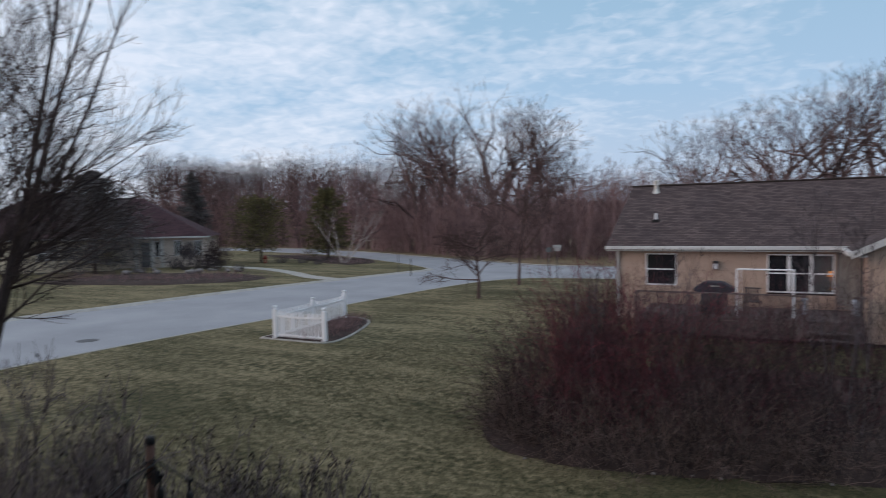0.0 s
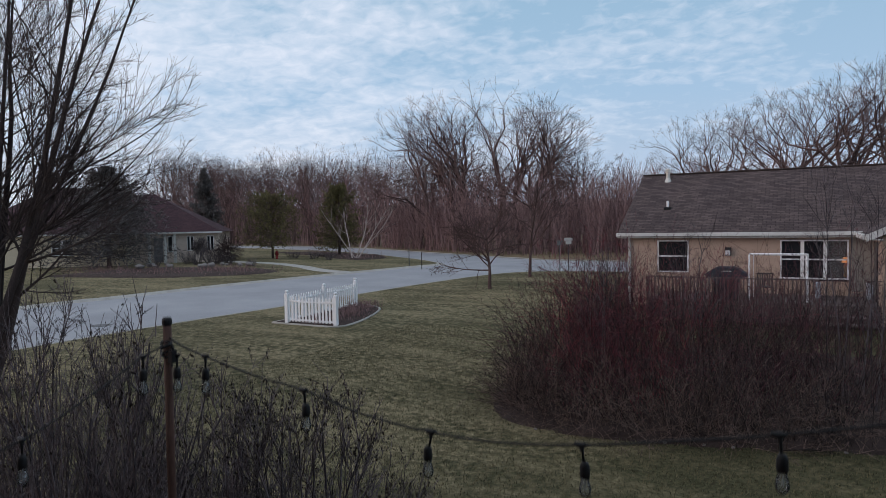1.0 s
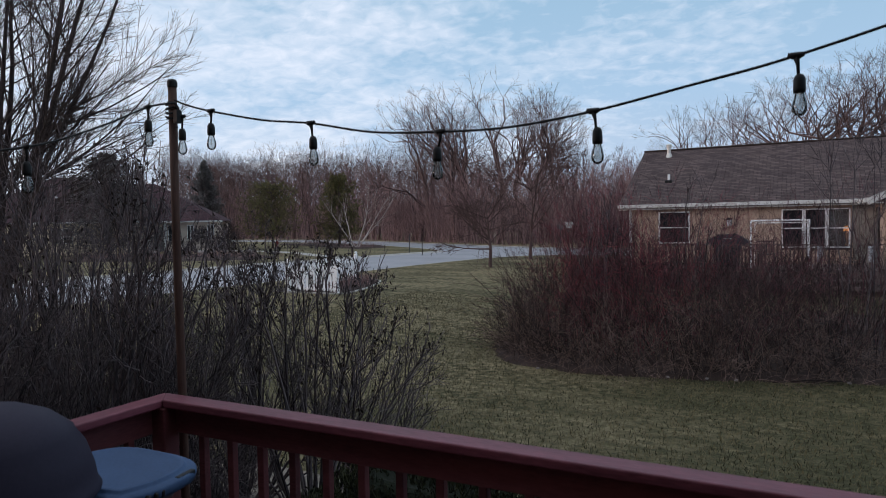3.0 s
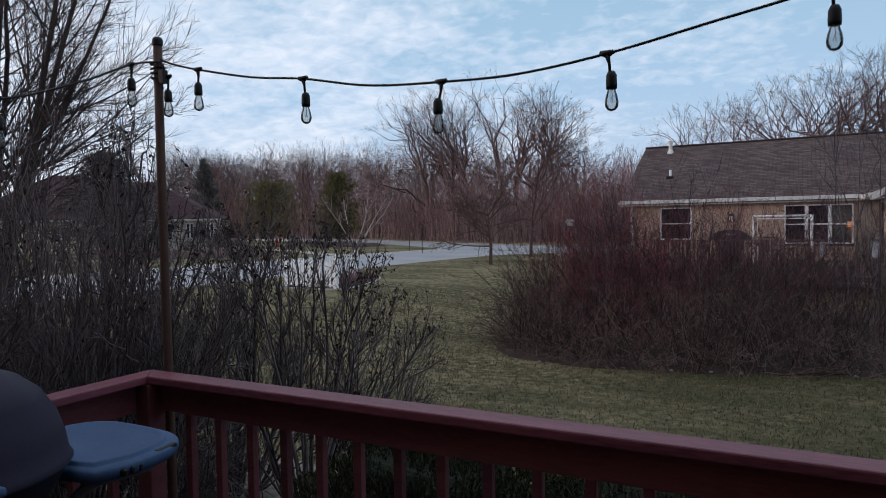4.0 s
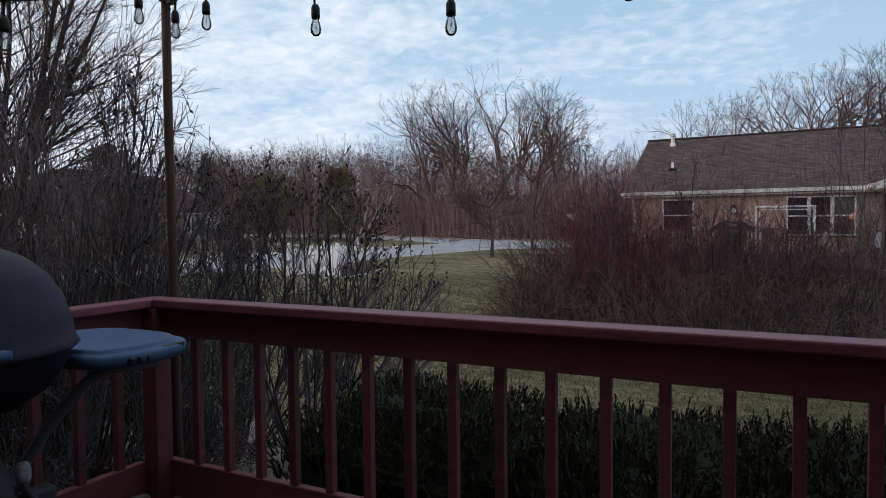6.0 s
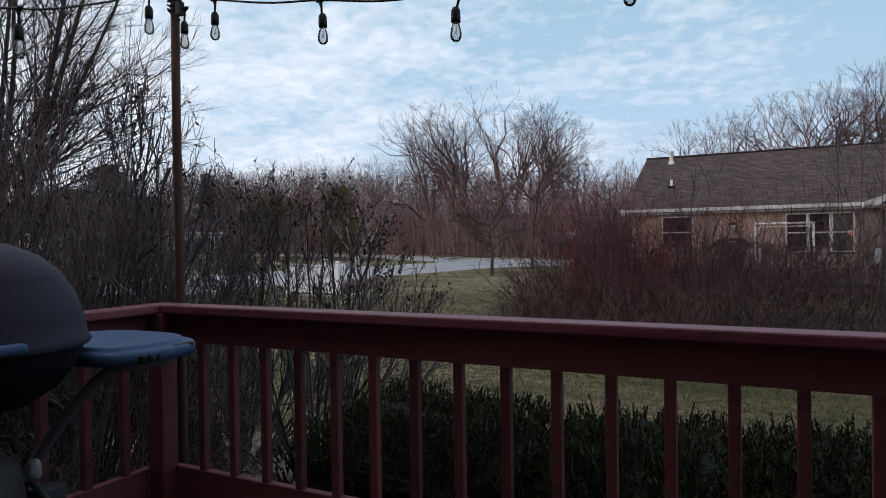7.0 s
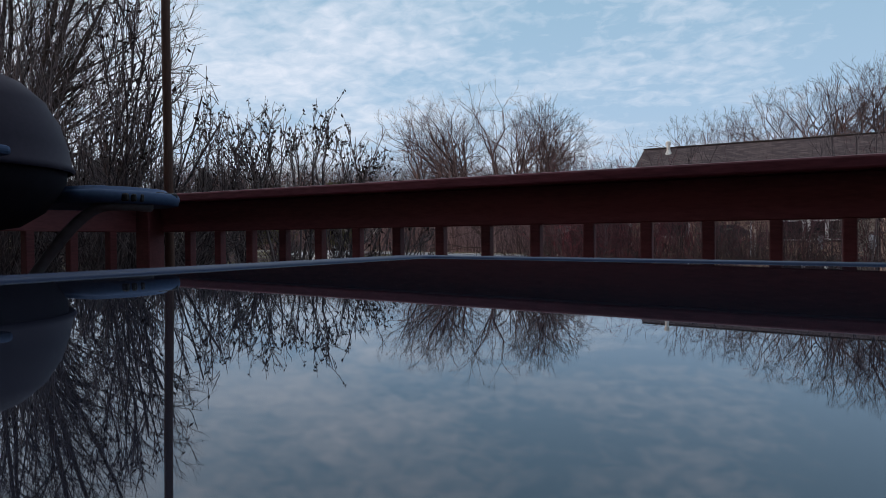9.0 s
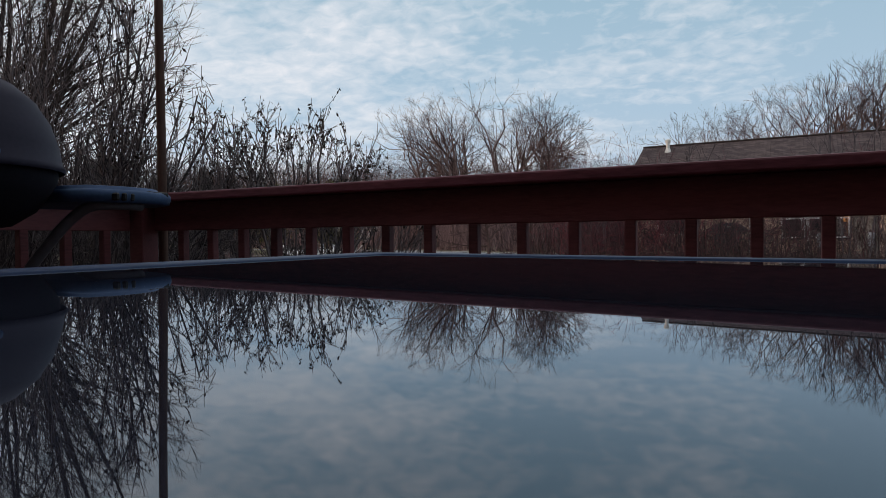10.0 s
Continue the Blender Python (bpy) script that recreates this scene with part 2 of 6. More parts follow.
WHITECLOTH = mat("white_plastic_bag", (0.70, 0.72, 0.75), (0.50, 0.52, 0.56), rough=0.5, scale=6, fine=50)
GRASSBLADE = mat("grass_blade", (0.165, 0.144, 0.080), (0.038, 0.038, 0.019), rough=0.9, scale=0.25, fine=3, island=0.9)


def thin_glass_mat(name):
    """Thin clear shell: lets light through unbent, shines at its rims, with a film of dust."""
    m = bpy.data.materials.new(name)
    m.use_nodes = True
    nt = m.node_tree
    nt.nodes.clear()
    N, L = nt.nodes.new, nt.links.new
    out, clear, gloss, dust = N("ShaderNodeOutputMaterial"), N("ShaderNodeBsdfTransparent"), N("ShaderNodeBsdfGlossy"), N("ShaderNodeBsdfDiffuse")
    clear.inputs["Color"].default_value = (0.96, 0.97, 0.97, 1)
    gloss.inputs["Roughness"].default_value = 0.04
    dust.inputs["Color"].default_value = (0.55, 0.58, 0.60, 1)
    a, b, f = N("ShaderNodeMixShader"), N("ShaderNodeMixShader"), N("ShaderNodeFresnel")
    f.inputs["IOR"].default_value = 1.45
    a.inputs["Fac"].default_value = 0.10
    L(clear.outputs[0], a.inputs[1]); L(dust.outputs[0], a.inputs[2])
    L(f.outputs[0], b.inputs["Fac"]); L(a.outputs[0], b.inputs[1]); L(gloss.outputs[0], b.inputs[2])
    L(b.outputs[0], out.inputs[0])
    return m


BULBGLASS = thin_glass_mat("clear_bulb_glass")


def shingle_mat(name, base, dark):
    """Asphalt shingles: staggered tabs in courses, streaked with age."""
    m = bpy.data.materials.new(name)
    m.use_nodes = True
    nt = m.node_tree
    N, L = nt.nodes.new, nt.links.new
    b = nt.nodes["Principled BSDF"]
    b.inputs["Roughness"].default_value = 0.95
    b.inputs["Specular IOR Level"].default_value = 0.15
    tc = N("ShaderNodeTexCoord")
    br = N("ShaderNodeTexBrick")
    br.inputs["Scale"].default_value = 1.0
    br.inputs["Brick Width"].default_value, br.inputs["Row Height"].default_value = 0.30, 0.14
    br.inputs["Mortar Size"].default_value, br.inputs["Mortar Smooth"].default_value = 0.012, 0.3
    br.inputs["Color1"].default_value, br.inputs["Color2"].default_value = (*base, 1), (*dark, 1)
    br.inputs["Mortar"].default_value = (*[c * 0.45 for c in dark], 1)
    L(tc.outputs["UV"], br.inputs["Vector"])
    n = N("ShaderNodeTexNoise"); n.inputs["Scale"].default_value = 0.7; n.inputs["Detail"].default_value = 6
    L(tc.outputs["UV"], n.inputs["Vector"])
    r = N("ShaderNodeValToRGB")
    r.color_ramp.elements[0].position, r.color_ramp.elements[0].color = 0.35, (0.84, 0.84, 0.86, 1)
    r.color_ramp.elements[1].position, r.color_ramp.elements[1].color = 0.65, (1.06, 1.05, 1.03, 1)
    L(n.outputs["Fac"], r.inputs[0])
    mx = N("ShaderNodeMix"); mx.data_type = "RGBA"; mx.blend_type = "MULTIPLY"; mx.inputs["Factor"].default_value = 1
    L(br.outputs["Color"], mx.inputs["A"]); L(r.outputs[0], mx.inputs["B"])
    L(mx.outputs["Result"], b.inputs["Base Color"])
    bp = N("ShaderNodeBump"); bp.inputs["Strength"].default_value = 0.6; bp.inputs["Distance"].default_value = 0.01
    L(br.outputs["Fac"], bp.inputs["Height"]); bp.invert = True
    L(bp.outputs[0], b.inputs["Normal"])
    return m


ROOF_BROWN = shingle_mat("brown_shingles", (0.120, 0.092, 0.090), (0.066, 0.050, 0.050))
ROOF_RED = shingle_mat("maroon_shingles", (0.090, 0.052, 0.058), (0.058, 0.035, 0.041))

# ---- builders ----


def box(bm, x0, x1, y0, y1, z0, z1):
    v = [bm.verts.new(p) for p in ((x0, y0, z0), (x1, y0, z0), (x1, y1, z0), (x0, y1, z0), (x0, y0, z1), (x1, y0, z1), (x1, y1, z1), (x0, y1, z1))]
    for f in ((3, 2, 1, 0), (4, 5, 6, 7), (0, 1, 5, 4), (1, 2, 6, 5), (2, 3, 7, 6), (3, 0, 4, 7)):
        bm.faces.new([v[i] for i in f])
    return v


def bevelled(bm, width, segments=2):
    bmesh.ops.bevel(bm, geom=bm.edges[:], offset=width, segments=segments, profile=0.5, affect="EDGES")
    return bm


def box_bm(x0, x1, y0, y1, z0, z1, bevel=0.0, segments=2):
    bm = bmesh.new()
    box(bm, x0, x1, y0, y1, z0, z1)
    return bevelled(bm, bevel, segments) if bevel else bm


def rod(bm, points, radius, sides=8, caps=True):
    """A round tube along points; radius may be a list."""
    pts = [Vector(p) for p in points]
    rad = radius if isinstance(radius, (list, tuple)) else [radius] * len(pts)
    rings = []
    for i, p in enumerate(pts):
        t = (pts[min(i + 1, len(pts) - 1)] - pts[max(i - 1, 0)]).normalized()
        a = t.cross(Vector((0, 0, 1)) if abs(t.z) < 0.9 else Vector((1, 0, 0))).normalized()
        c = t.cross(a)
        rings.append([bm.verts.new(p + rad[i] * (math.cos(k * math.tau / sides) * a + math.sin(k * math.tau / sides) * c)) for k in range(sides)])
    for r0, r1 in zip(rings, rings[1:]):
        for k in range(sides):
            bm.faces.new((r0[k], r0[(k + 1) % sides], r1[(k + 1) % sides], r1[k]))
    if caps:
        bm.faces.new(rings[0][::-1])
        bm.faces.new(rings[-1])
    return bm


def lathe(bm, profile, sides=32, centre=(0, 0)):
    """Turns (radius, z) pairs round the upright axis at centre."""
    rings = []
    for r, z in profile:
        if r < 1e-5:
            rings.append([bm.verts.new((centre[0], centre[1], z))])
        else:
            rings.append([bm.verts.new((centre[0] + r * math.cos(k * math.tau / sides), centre[1] + r * math.sin(k * math.tau / sides), z)) for k in range(sides)])
    for a, c in zip(rings, rings[1:]):
        for k in range(sides):
            q = [a[k % len(a)], a[(k + 1) % len(a)], c[(k + 1) % len(c)], c[k % len(c)]]
            q = list(dict.fromkeys(q))
            if len(q) > 2:
                bm.faces.new(q)
    return bm


def finish(name, bm, material, smooth=False):
    bmesh.ops.recalc_face_normals(bm, faces=bm.faces[:])
    me = bpy.data.meshes.new(name)
    bm.to_mesh(me)
    bm.free()
    me.materials.append(material)
    if smooth:
        me.polygons.foreach_set("use_smooth", [True] * len(me.polygons))
    return me


def part(name, bm, material, parent, label="", smooth=False):
    ob = new(name, finish(name, bm, material, smooth))
    ob.parent = parent
    if label:
        ob["label"] = label
    return ob


def thing(name, label, category, place=(0, 0, 0), turn=0.0, group="", kind=""):
    ob = new(name)
    ob.matrix_world = pose(*place, 0, 0, turn)
    ob.empty_display_size = 0.2
    return tagged(ob, label, category, group, kind)


def solid(name, bm, material, label, category="", group="", kind="", smooth=False):
    return tagged(new(name, finish(name, bm, material, smooth)), label, category, group, kind)


def uv_box(me, scale=1.0):
    """Lengths along a slope as texture coordinates: u level, v up the slope."""
    uv = me.uv_layers.new(name="slope")
    for poly in me.polygons:
        n = poly.normal
        u = Vector((0, 0, 1)).cross(n)
        u = u.normalized() if u.length > 1e-4 else Vector((1, 0, 0))
        v = n.cross(u)
        for li in poly.loop_indices:
            p = me.vertices[me.loops[li].vertex_index].co
            uv.data[li].uv = (p.dot(u) * scale, p.dot(v) * scale)


# -- branches --


def tube_mesh(name, batches, material, sides=3):
    """Tapered twigs: batches of (points[B,K,3], radii[B,K]) become one mesh."""
    V, F, base = [], [], 0
    for pts, rad in batches:
        B, K, _ = pts.shape
        t = np.gradient(pts, axis=1)
        t /= np.linalg.norm(t, axis=2, keepdims=True) + 1e-9
        ref = np.where(np.abs(t[..., 2:3]) < 0.9, np.array([0, 0, 1.0]), np.array([1.0, 0, 0]))
        a = np.cross(t, ref)
        a /= np.linalg.norm(a, axis=2, keepdims=True) + 1e-9
        c = np.cross(t, a)
        ang = np.arange(sides) * 2 * np.pi / sides
        ring = pts[:, :, None, :] + rad[:, :, None, None] * (np.cos(ang)[None, None, :, None] * a[:, :, None, :] + np.sin(ang)[None, None, :, None] * c[:, :, None, :])
        V.append(ring.reshape(-1, 3))
        idx = base + np.arange(B * K * sides).reshape(B, K, sides)
        nxt = np.roll(idx, -1, axis=2)
        F.append(np.stack([idx[:, :-1], nxt[:, :-1], nxt[:, 1:], idx[:, 1:]], axis=-1).reshape(-1, 4))
        base += B * K * sides
    return raw_mesh(name, np.concatenate(V), np.concatenate(F), material)


def raw_mesh(name, V, F, material, smooth=True):
    me = bpy.data.meshes.new(name)
    n, k = F.shape
    me.vertices.add(len(V))
    me.vertices.foreach_set("co", V.astype(np.float32).ravel())
    me.loops.add(n * k)
    me.loops.foreach_set("vertex_index", F.astype(np.int32).ravel())
    me.polygons.add(n)
    me.polygons.foreach_set("loop_start", np.arange(0, n * k, k, dtype=np.int32))
    me.polygons.foreach_set("loop_total", np.full(n, k, dtype=np.int32))
    if smooth:
        me.polygons.foreach_set("use_smooth", np.ones(n, dtype=bool))
    me.update(calc_edges=True)
    me.materials.append(material)
    return me


def unit(v):
    return v / (np.linalg.norm(v, axis=-1, keepdims=True) + 1e-9)


def stems(rng, start, direction, length, radius, K=6, wiggle=0.08, lift=0.0, taper=0.25):
    """Curved stems from start along direction; lift bends them upwards."""
    B = len(start)
    step = (length / (K - 1))[:, None]
    pts = np.zeros((B, K, 3))
    pts[:, 0] = start
    d = unit(direction)
    for k in range(1, K):
        d = unit(d + rng.normal(0, wiggle, (B, 3)) + np.array([0, 0, lift]))
        pts[:, k] = pts[:, k - 1] + d * step
    rad = radius[:, None] * np.linspace(1, taper, K)[None, :]
    return pts, rad


def fork(rng, parents, count, low, high, angle, length, shrink, K=5, wiggle=0.1, lift=0.05, taper=0.25, spread=None, min_radius=0.002):
    """Side branches on every parent: count each, between low and high of its run, angle (degrees, spread) off it."""
    pts, rad = parents
    B, K0, _ = pts.shape
    u = rng.uniform(low, high, (B, count)) * (K0 - 1)
    i = np.clip(u.astype(int), 0, K0 - 2)
    f = (u - i)[..., None]
    b = np.arange(B)[:, None]
    p0, p1 = pts[b, i], pts[b, i + 1]
    start = p0 * (1 - f) + p1 * f
    r0 = rad[b, i] * (1 - f[..., 0]) + rad[b, i + 1] * f[..., 0]
    tan = unit(p1 - p0)
    side = rng.normal(0, 1, (B, count, 3))
    side = unit(side - (side * tan).sum(-1, keepdims=True) * tan)
    a = np.radians(rng.normal(angle[0], angle[1], (B, count)))[..., None]
    d = tan * np.cos(a) + side * np.sin(a)
    full = np.linalg.norm(np.diff(pts, axis=1), axis=2).sum(1)[:, None]
    ln = full * rng.uniform(length[0], length[1], (B, count)) * (1.15 - 0.6 * u / (K0 - 1))
    r = np.maximum(r0 * shrink, min_radius)
    return stems(rng, start.reshape(-1, 3), d.reshape(-1, 3), ln.ravel(), r.ravel(), K, wiggle, lift, taper)


def leaves_mesh(name, centres, size, material, rng, droop=0.6, long=1.8):
    """Small folded leaves at the given places."""
    B = len(centres)
    d = unit(rng.normal(0, 1, (B, 3)) - np.array([0, 0, droop]))
    s = unit(np.cross(d, rng.normal(0, 1, (B, 3))))
    w = size * rng.uniform(0.5, 1.2, (B, 1))
    n = unit(np.cross(d, s))
    tip, mid = centres + d * w * long, centres + d * w * long * 0.5
    V = np.stack([centres, mid + s * w * 0.5 + n * w * 0.2, tip, mid - s * w * 0.5 + n * w * 0.2], axis=1).reshape(-1, 3)
    i = np.arange(B)[:, None] * 4
    F = np.concatenate([i + np.array([[0, 1, 2]]), i + np.array([[0, 2, 3]])])
    return raw_mesh(name, V, F, material, smooth=False)


def mesh_part(name, me, parent, label=""):
    ob = new(name, me)
    ob.parent = parent
    if label:
        ob["label"] = label
    return ob


# ---- ground, lawns, road ----
from mathutils.geometry import tessellate_polygon
GZ = -0.60          # lawn level below the deck floor
RZ = -0.69          # road level


def smooth_line(points, steps=6):
    """Rounded run through the corner points."""
    P = [Vector((*p, 0)) for p in points]
    P = [2 * P[0] - P[1]] + P + [2 * P[-1] - P[-2]]
    out = []
    for a, b, c, d in zip(P, P[1:], P[2:], P[3:]):
        for k in range(steps):
            t = k / steps
            out.append(0.5 * ((2 * b) + (c - a) * t + (2 * a - 5 * b + 4 * c - d) * t * t + (3 * b - a - 3 * c + d) * t ** 3))
    out.append(P[-2])
    return [(p.x, p.y) for p in out]


def flat_fill(bm, outline, z):
    """Fill a plan outline, hollow corners and all, with faces that look up."""
    vs = [bm.verts.new((x, y, z)) for x, y in outline]
    for a, b, c in tessellate_polygon([[Vector((x, y, 0)) for x, y in outline]]):
        p, q, r = outline[a], outline[b], outline[c]
        turn = (q[0] - p[0]) * (r[1] - p[1]) - (q[1] - p[1]) * (r[0] - p[0])
        if abs(turn) > 1e-9:
            bm.faces.new((vs[a], vs[b], vs[c]) if turn > 0 else (vs[a], vs[c], vs[b]))


def sheet(name, outline, z, material, label, category):
    bm = bmesh.new()
    flat_fill(bm, outline, z)
    return solid(name, bm, material, label, category, kind="structure")


def kerb_line(name, line, label):
    """Low rolled kerb along a road edge; the lawn lies to its left."""
    bm = bmesh.new()
    rows = []
    for i, p in enumerate(line):
        a, b = Vector(line[max(i - 1, 0)]), Vector(line[min(i + 1, len(line) - 1)])
        t = (b - a).normalized()
        n = Vector((-t.y, t.x))
        q = Vector(p)
        rows.append([bm.verts.new((*(q + n * s), z)) for s, z in ((-0.42, RZ + 0.006), (-0.12, RZ + 0.012), (0.0, GZ + 0.012), (0.13, GZ + 0.018), (0.15, GZ - 0.06))])
    for r0, r1 in zip(rows, rows[1:]):
        for k in range(4):
            bm.faces.new((r0[k], r1[k], r1[k + 1], r0[k + 1]))
    return solid(name, bm, KERB, label, "kerb", kind="structure", smooth=True)


def ease(t):
    t = np.clip(t, 0, 1)
    return t * t * (3 - 2 * t)


def ground(x, y):
    """Lawn height: a shallow swale runs past the thicket."""
    return GZ - 0.41 * ease((np.asarray(x, float) + 10) / 7.5) * ease((22 - np.asarray(x, float)) / 10) * ease((np.asarray(y, float) - 1.5) / 6.5) * ease((26 - np.asarray(y, float)) / 11)


EAST = smooth_line([(-17.6, -60), (-17.6, -20), (-17.55, 3), (-17.5, 8.6), (-17.3, 14.3), (-16.75, 20), (-16.4, 25.3), (-15.9, 31.7), (-14.9, 38.0), (-13.3, 41.0), (-10.5, 42.3), (0, 43.2), (30, 44), (160, 46)])
WEST = smooth_line([(-28.6, -60), (-28.5, -20), (-28.4, 14.5), (-27.9, 20), (-27.3, 28), (-25.9, 36.2), (-24.3, 44.0), (-23.6, 47.6), (-25.6, 50.6), (-32.0, 56.3), (-45.3, 66.0), (-62, 73.5), (-85, 78), (-200, 82)])
NORTH = smooth_line([(160, 60), (30, 56.0), (-9.6, 54.8), (-21.2, 58.5), (-38, 69.5), (-54.6, 79.6), (-80, 87), (-200, 92)])

bm = bmesh.new()
for a, c in ((-1500, 1500),):
    v = [bm.verts.new(p) for p in ((a, a, GZ - 0.55), (c, a, GZ - 0.55), (c, c, GZ - 0.55), (a, c, GZ - 0.55))]
    bm.faces.new(v)
solid("ground", bm, LAWN, "flat winter ground reaching the horizon", "ground", kind="structure")
sheet("road", EAST + NORTH + WEST[::-1], RZ, ROAD, "pale grey worn concrete street with a bend", "road")


def home_lawn():
    """Lawn round the deck: flat outer pieces and a finely modelled swale between them."""
    xs, ys = np.array([p[0] for p in EAST if p[1] < 41]), np.array([p[1] for p in EAST if p[1] < 41])
    X0, X1, Y0, Y1 = -10.0, 22.0, 1.5, 26.0
    e0, e1 = (float(np.interp(Y0, ys, xs)), Y0), (float(np.interp(Y1, ys, xs)), Y1)
    pieces = ([p for p in EAST if p[1] < Y0] + [e0, (X0, Y0), (X1, Y0), (160, Y0), (160, -60)],
              [e0] + [p for p in EAST if Y0 < p[1] < Y1] + [e1, (X0, Y1), (X0, Y0)],
              [(X1, Y0), (X1, Y1), (160, Y1), (160, Y0)],
              [e1] + [p for p in EAST if p[1] > Y1] + [(160, Y1), (X1, Y1), (X0, Y1)])
    bm = bmesh.new()
    for outline in pieces:
        flat_fill(bm, outline, GZ)
    gx, gy = np.linspace(X0, X1, 81), np.linspace(Y0, Y1, 71)
    grid = [[bm.verts.new((x, y, float(ground(x, y)))) for x in gx] for y in gy]
    for a, b in zip(grid, grid[1:]):
        for i in range(len(gx) - 1):
            bm.faces.new((a[i], a[i + 1], b[i + 1], b[i])).smooth = True
    return solid("lawn", bm, LAWN, "patchy green and straw winter lawn dipping to a swale", "lawn", kind="structure")


home_lawn()
sheet("lawn", WEST + [(-200, -60)], GZ, LAWN, "patchy winter lawn across the street", "lawn")
sheet("verge", NORTH + [(-200, 130), (160, 130)], GZ, mat("straw_verge", (0.20, 0.15, 0.085), (0.10, 0.075, 0.045), rough=1.0, scale=0.5, fine=12), "straw-coloured grass verge before the woods", "verge")
kerb_line("kerb", EAST[::-1], "worn concrete kerb beside the lawn")
kerb_line("kerb", WEST, "worn concrete kerb beside the far lawn")
kerb_line("kerb", NORTH, "worn concrete kerb beside the verge")
bm = bmesh.new()
lathe(bm, [(0, RZ + 0.014), (0.30, RZ + 0.014), (0.36, RZ + 0.010), (0.38, RZ + 0.002)], 24, (-19.9, 13.7))
solid("manhole_cover", bm, GREYPLASTIC, "dark iron manhole cover set in the street", "manhole")

# ---- deck ----
CAP_TOP = 0.919
deck = tagged(new("deck_floor"), "worn reddish-brown stained plank deck floor", "deck", kind="structure")


def plank_mesh():
    me = finish("plank", box_bm(-0.30, 7.0, 0, 0.136, -0.036, 0, 0.004, 1), PLANK)
    return me


def railing(name, label, cap, length, count, first, place, turn, start):
    """Runs along local x; boards and balusters stand in one line under a mitred cap given by its outline."""
    rail = thing(name, label, "railing", place, turn, "deck railings")
    bm = bmesh.new()
    lo = [bm.verts.new((x, y, CAP_TOP - 0.038)) for x, y in cap]
    hi = [bm.verts.new((x, y, CAP_TOP)) for x, y in cap]
    bm.faces.new(lo[::-1]); bm.faces.new(hi)
    for k in range(4):
        bm.faces.new((lo[k], lo[(k + 1) % 4], hi[(k + 1) % 4], hi[k]))
    part("top_cap", bevelled(bm, 0.007, 2), STAIN_TOP, rail, "worn pinkish red cap board")
    part("upper_board", box_bm(start, length, -0.019, 0.019, 0.752, CAP_TOP - 0.039, 0.003, 1), STAIN, rail)
    part("lower_board", box_bm(start, length, -0.019, 0.019, 0.022, 0.188, 0.004, 1), STAIN, rail)
    bal = finish("baluster", box_bm(-0.0175, 0.0175, -0.0175, 0.0175, 0.185, 0.755, 0.003, 1), STAIN)
    for k in range(count):
        b = new("baluster", bal)
        b.parent = rail
        b.location = (first + 0.18 * k, 0, 0)
    return rail


LX = -0.258                              # line of the side railing
railing("deck_railing", "dark red stained wooden deck railing with square balusters",
        [(LX - 0.034, 0.034), (LX + 0.074, -0.076), (6.6, -0.076), (6.6, 0.034)], 6.6, 36, 0.0, (0, 0, 0), 0, -0.184)
railing("deck_railing", "dark red stained wooden deck railing joining at the corner",
        [(-0.035, -0.034), (3.66, -0.034), (3.66, 0.074), (0.075, 0.074)], 3.66, 19, 0.205, (LX, 0.0, 0), -90, 0.089)
corner = thing("corner_post", "square red stained corner post of the deck railing", "post", (-0.205, -0.045, 0))
part("post", box_bm(-0.043, 0.043, -0.043, 0.043, -0.6, CAP_TOP - 0.04, 0.004, 1), STAIN, corner)

part("deck_skirt", box_bm(-0.15, 6.95, -3.62, -0.11, GZ, -0.042), STAIN, deck, "dark red boards closing the space below the deck")

# the deck's house behind the viewer: unseen walls added to shade the railing
own = thing("own_house", "plain unseen house walls added behind the deck to shade it", "house", kind="structure")
part("rear_wall", box_bm(-7.0, 9.0, -3.9, -3.7, GZ, 5.2), mat("taupe_siding", (0.16, 0.13, 0.11), (0.12, 0.10, 0.09), rough=0.8, scale=1, fine=8), own)
# invented side wall, only to darken the railing towards the right
part("side_wall", box_bm(3.95, 4.15, -3.7, -0.35, GZ, 5.2), mat("taupe_siding", (0.16, 0.13, 0.11)), own)
part("eave", box_bm(-7.3, 9.3, -4.2, -3.1, 5.2, 5.35), TRIM, own)

# light pole at the corner
pole = thing("light_pole", "brown wooden pole at the deck corner holding string lights", "pole", (-0.205, 0.062, 0))
bm = bmesh.new()
rod(bm, [(0, 0, -0.6), (0, 0, 0.9), (0.005, -0.01, 1.7), (0.016, -0.015, 2.412)], [0.022, 0.021, 0.020, 0.020], 14)
part("shaft", bm, POST, pole, smooth=True)
bm = bmesh.new()
lathe(bm, [(0, 2.447), (0.018, 2.444), (0.024, 2.432), (0.024, 2.410), (0.020, 2.406)], 18, (0.016, -0.015))
part("cap", bm, BLACK, pole, "black rounded cap")
bm = bmesh.new()
rng = np.random.default_rng(5)
for k in range(4):
    z = 2.26 + 0.022 * k
    rod(bm, [(0.012 + 0.025 * math.cos(a), -0.02 + 0.025 * math.sin(a), z + 0.006 * math.sin(2 * a + k)) for a in np.linspace(0, 6.0, 14)], 0.005, 6)
rod(bm, [(0.045, -0.03, 2.33), (0.07, -0.03, 2.30), (0.06, -0.03, 2.24), (0.045, -0.02, 2.21)], 0.006, 6)
box(bm, 0.050, 0.075, -0.045, -0.015, 2.23, 2.29)
part("cord_loop", bm, BLACK, pole, "black cord wound round the pole")


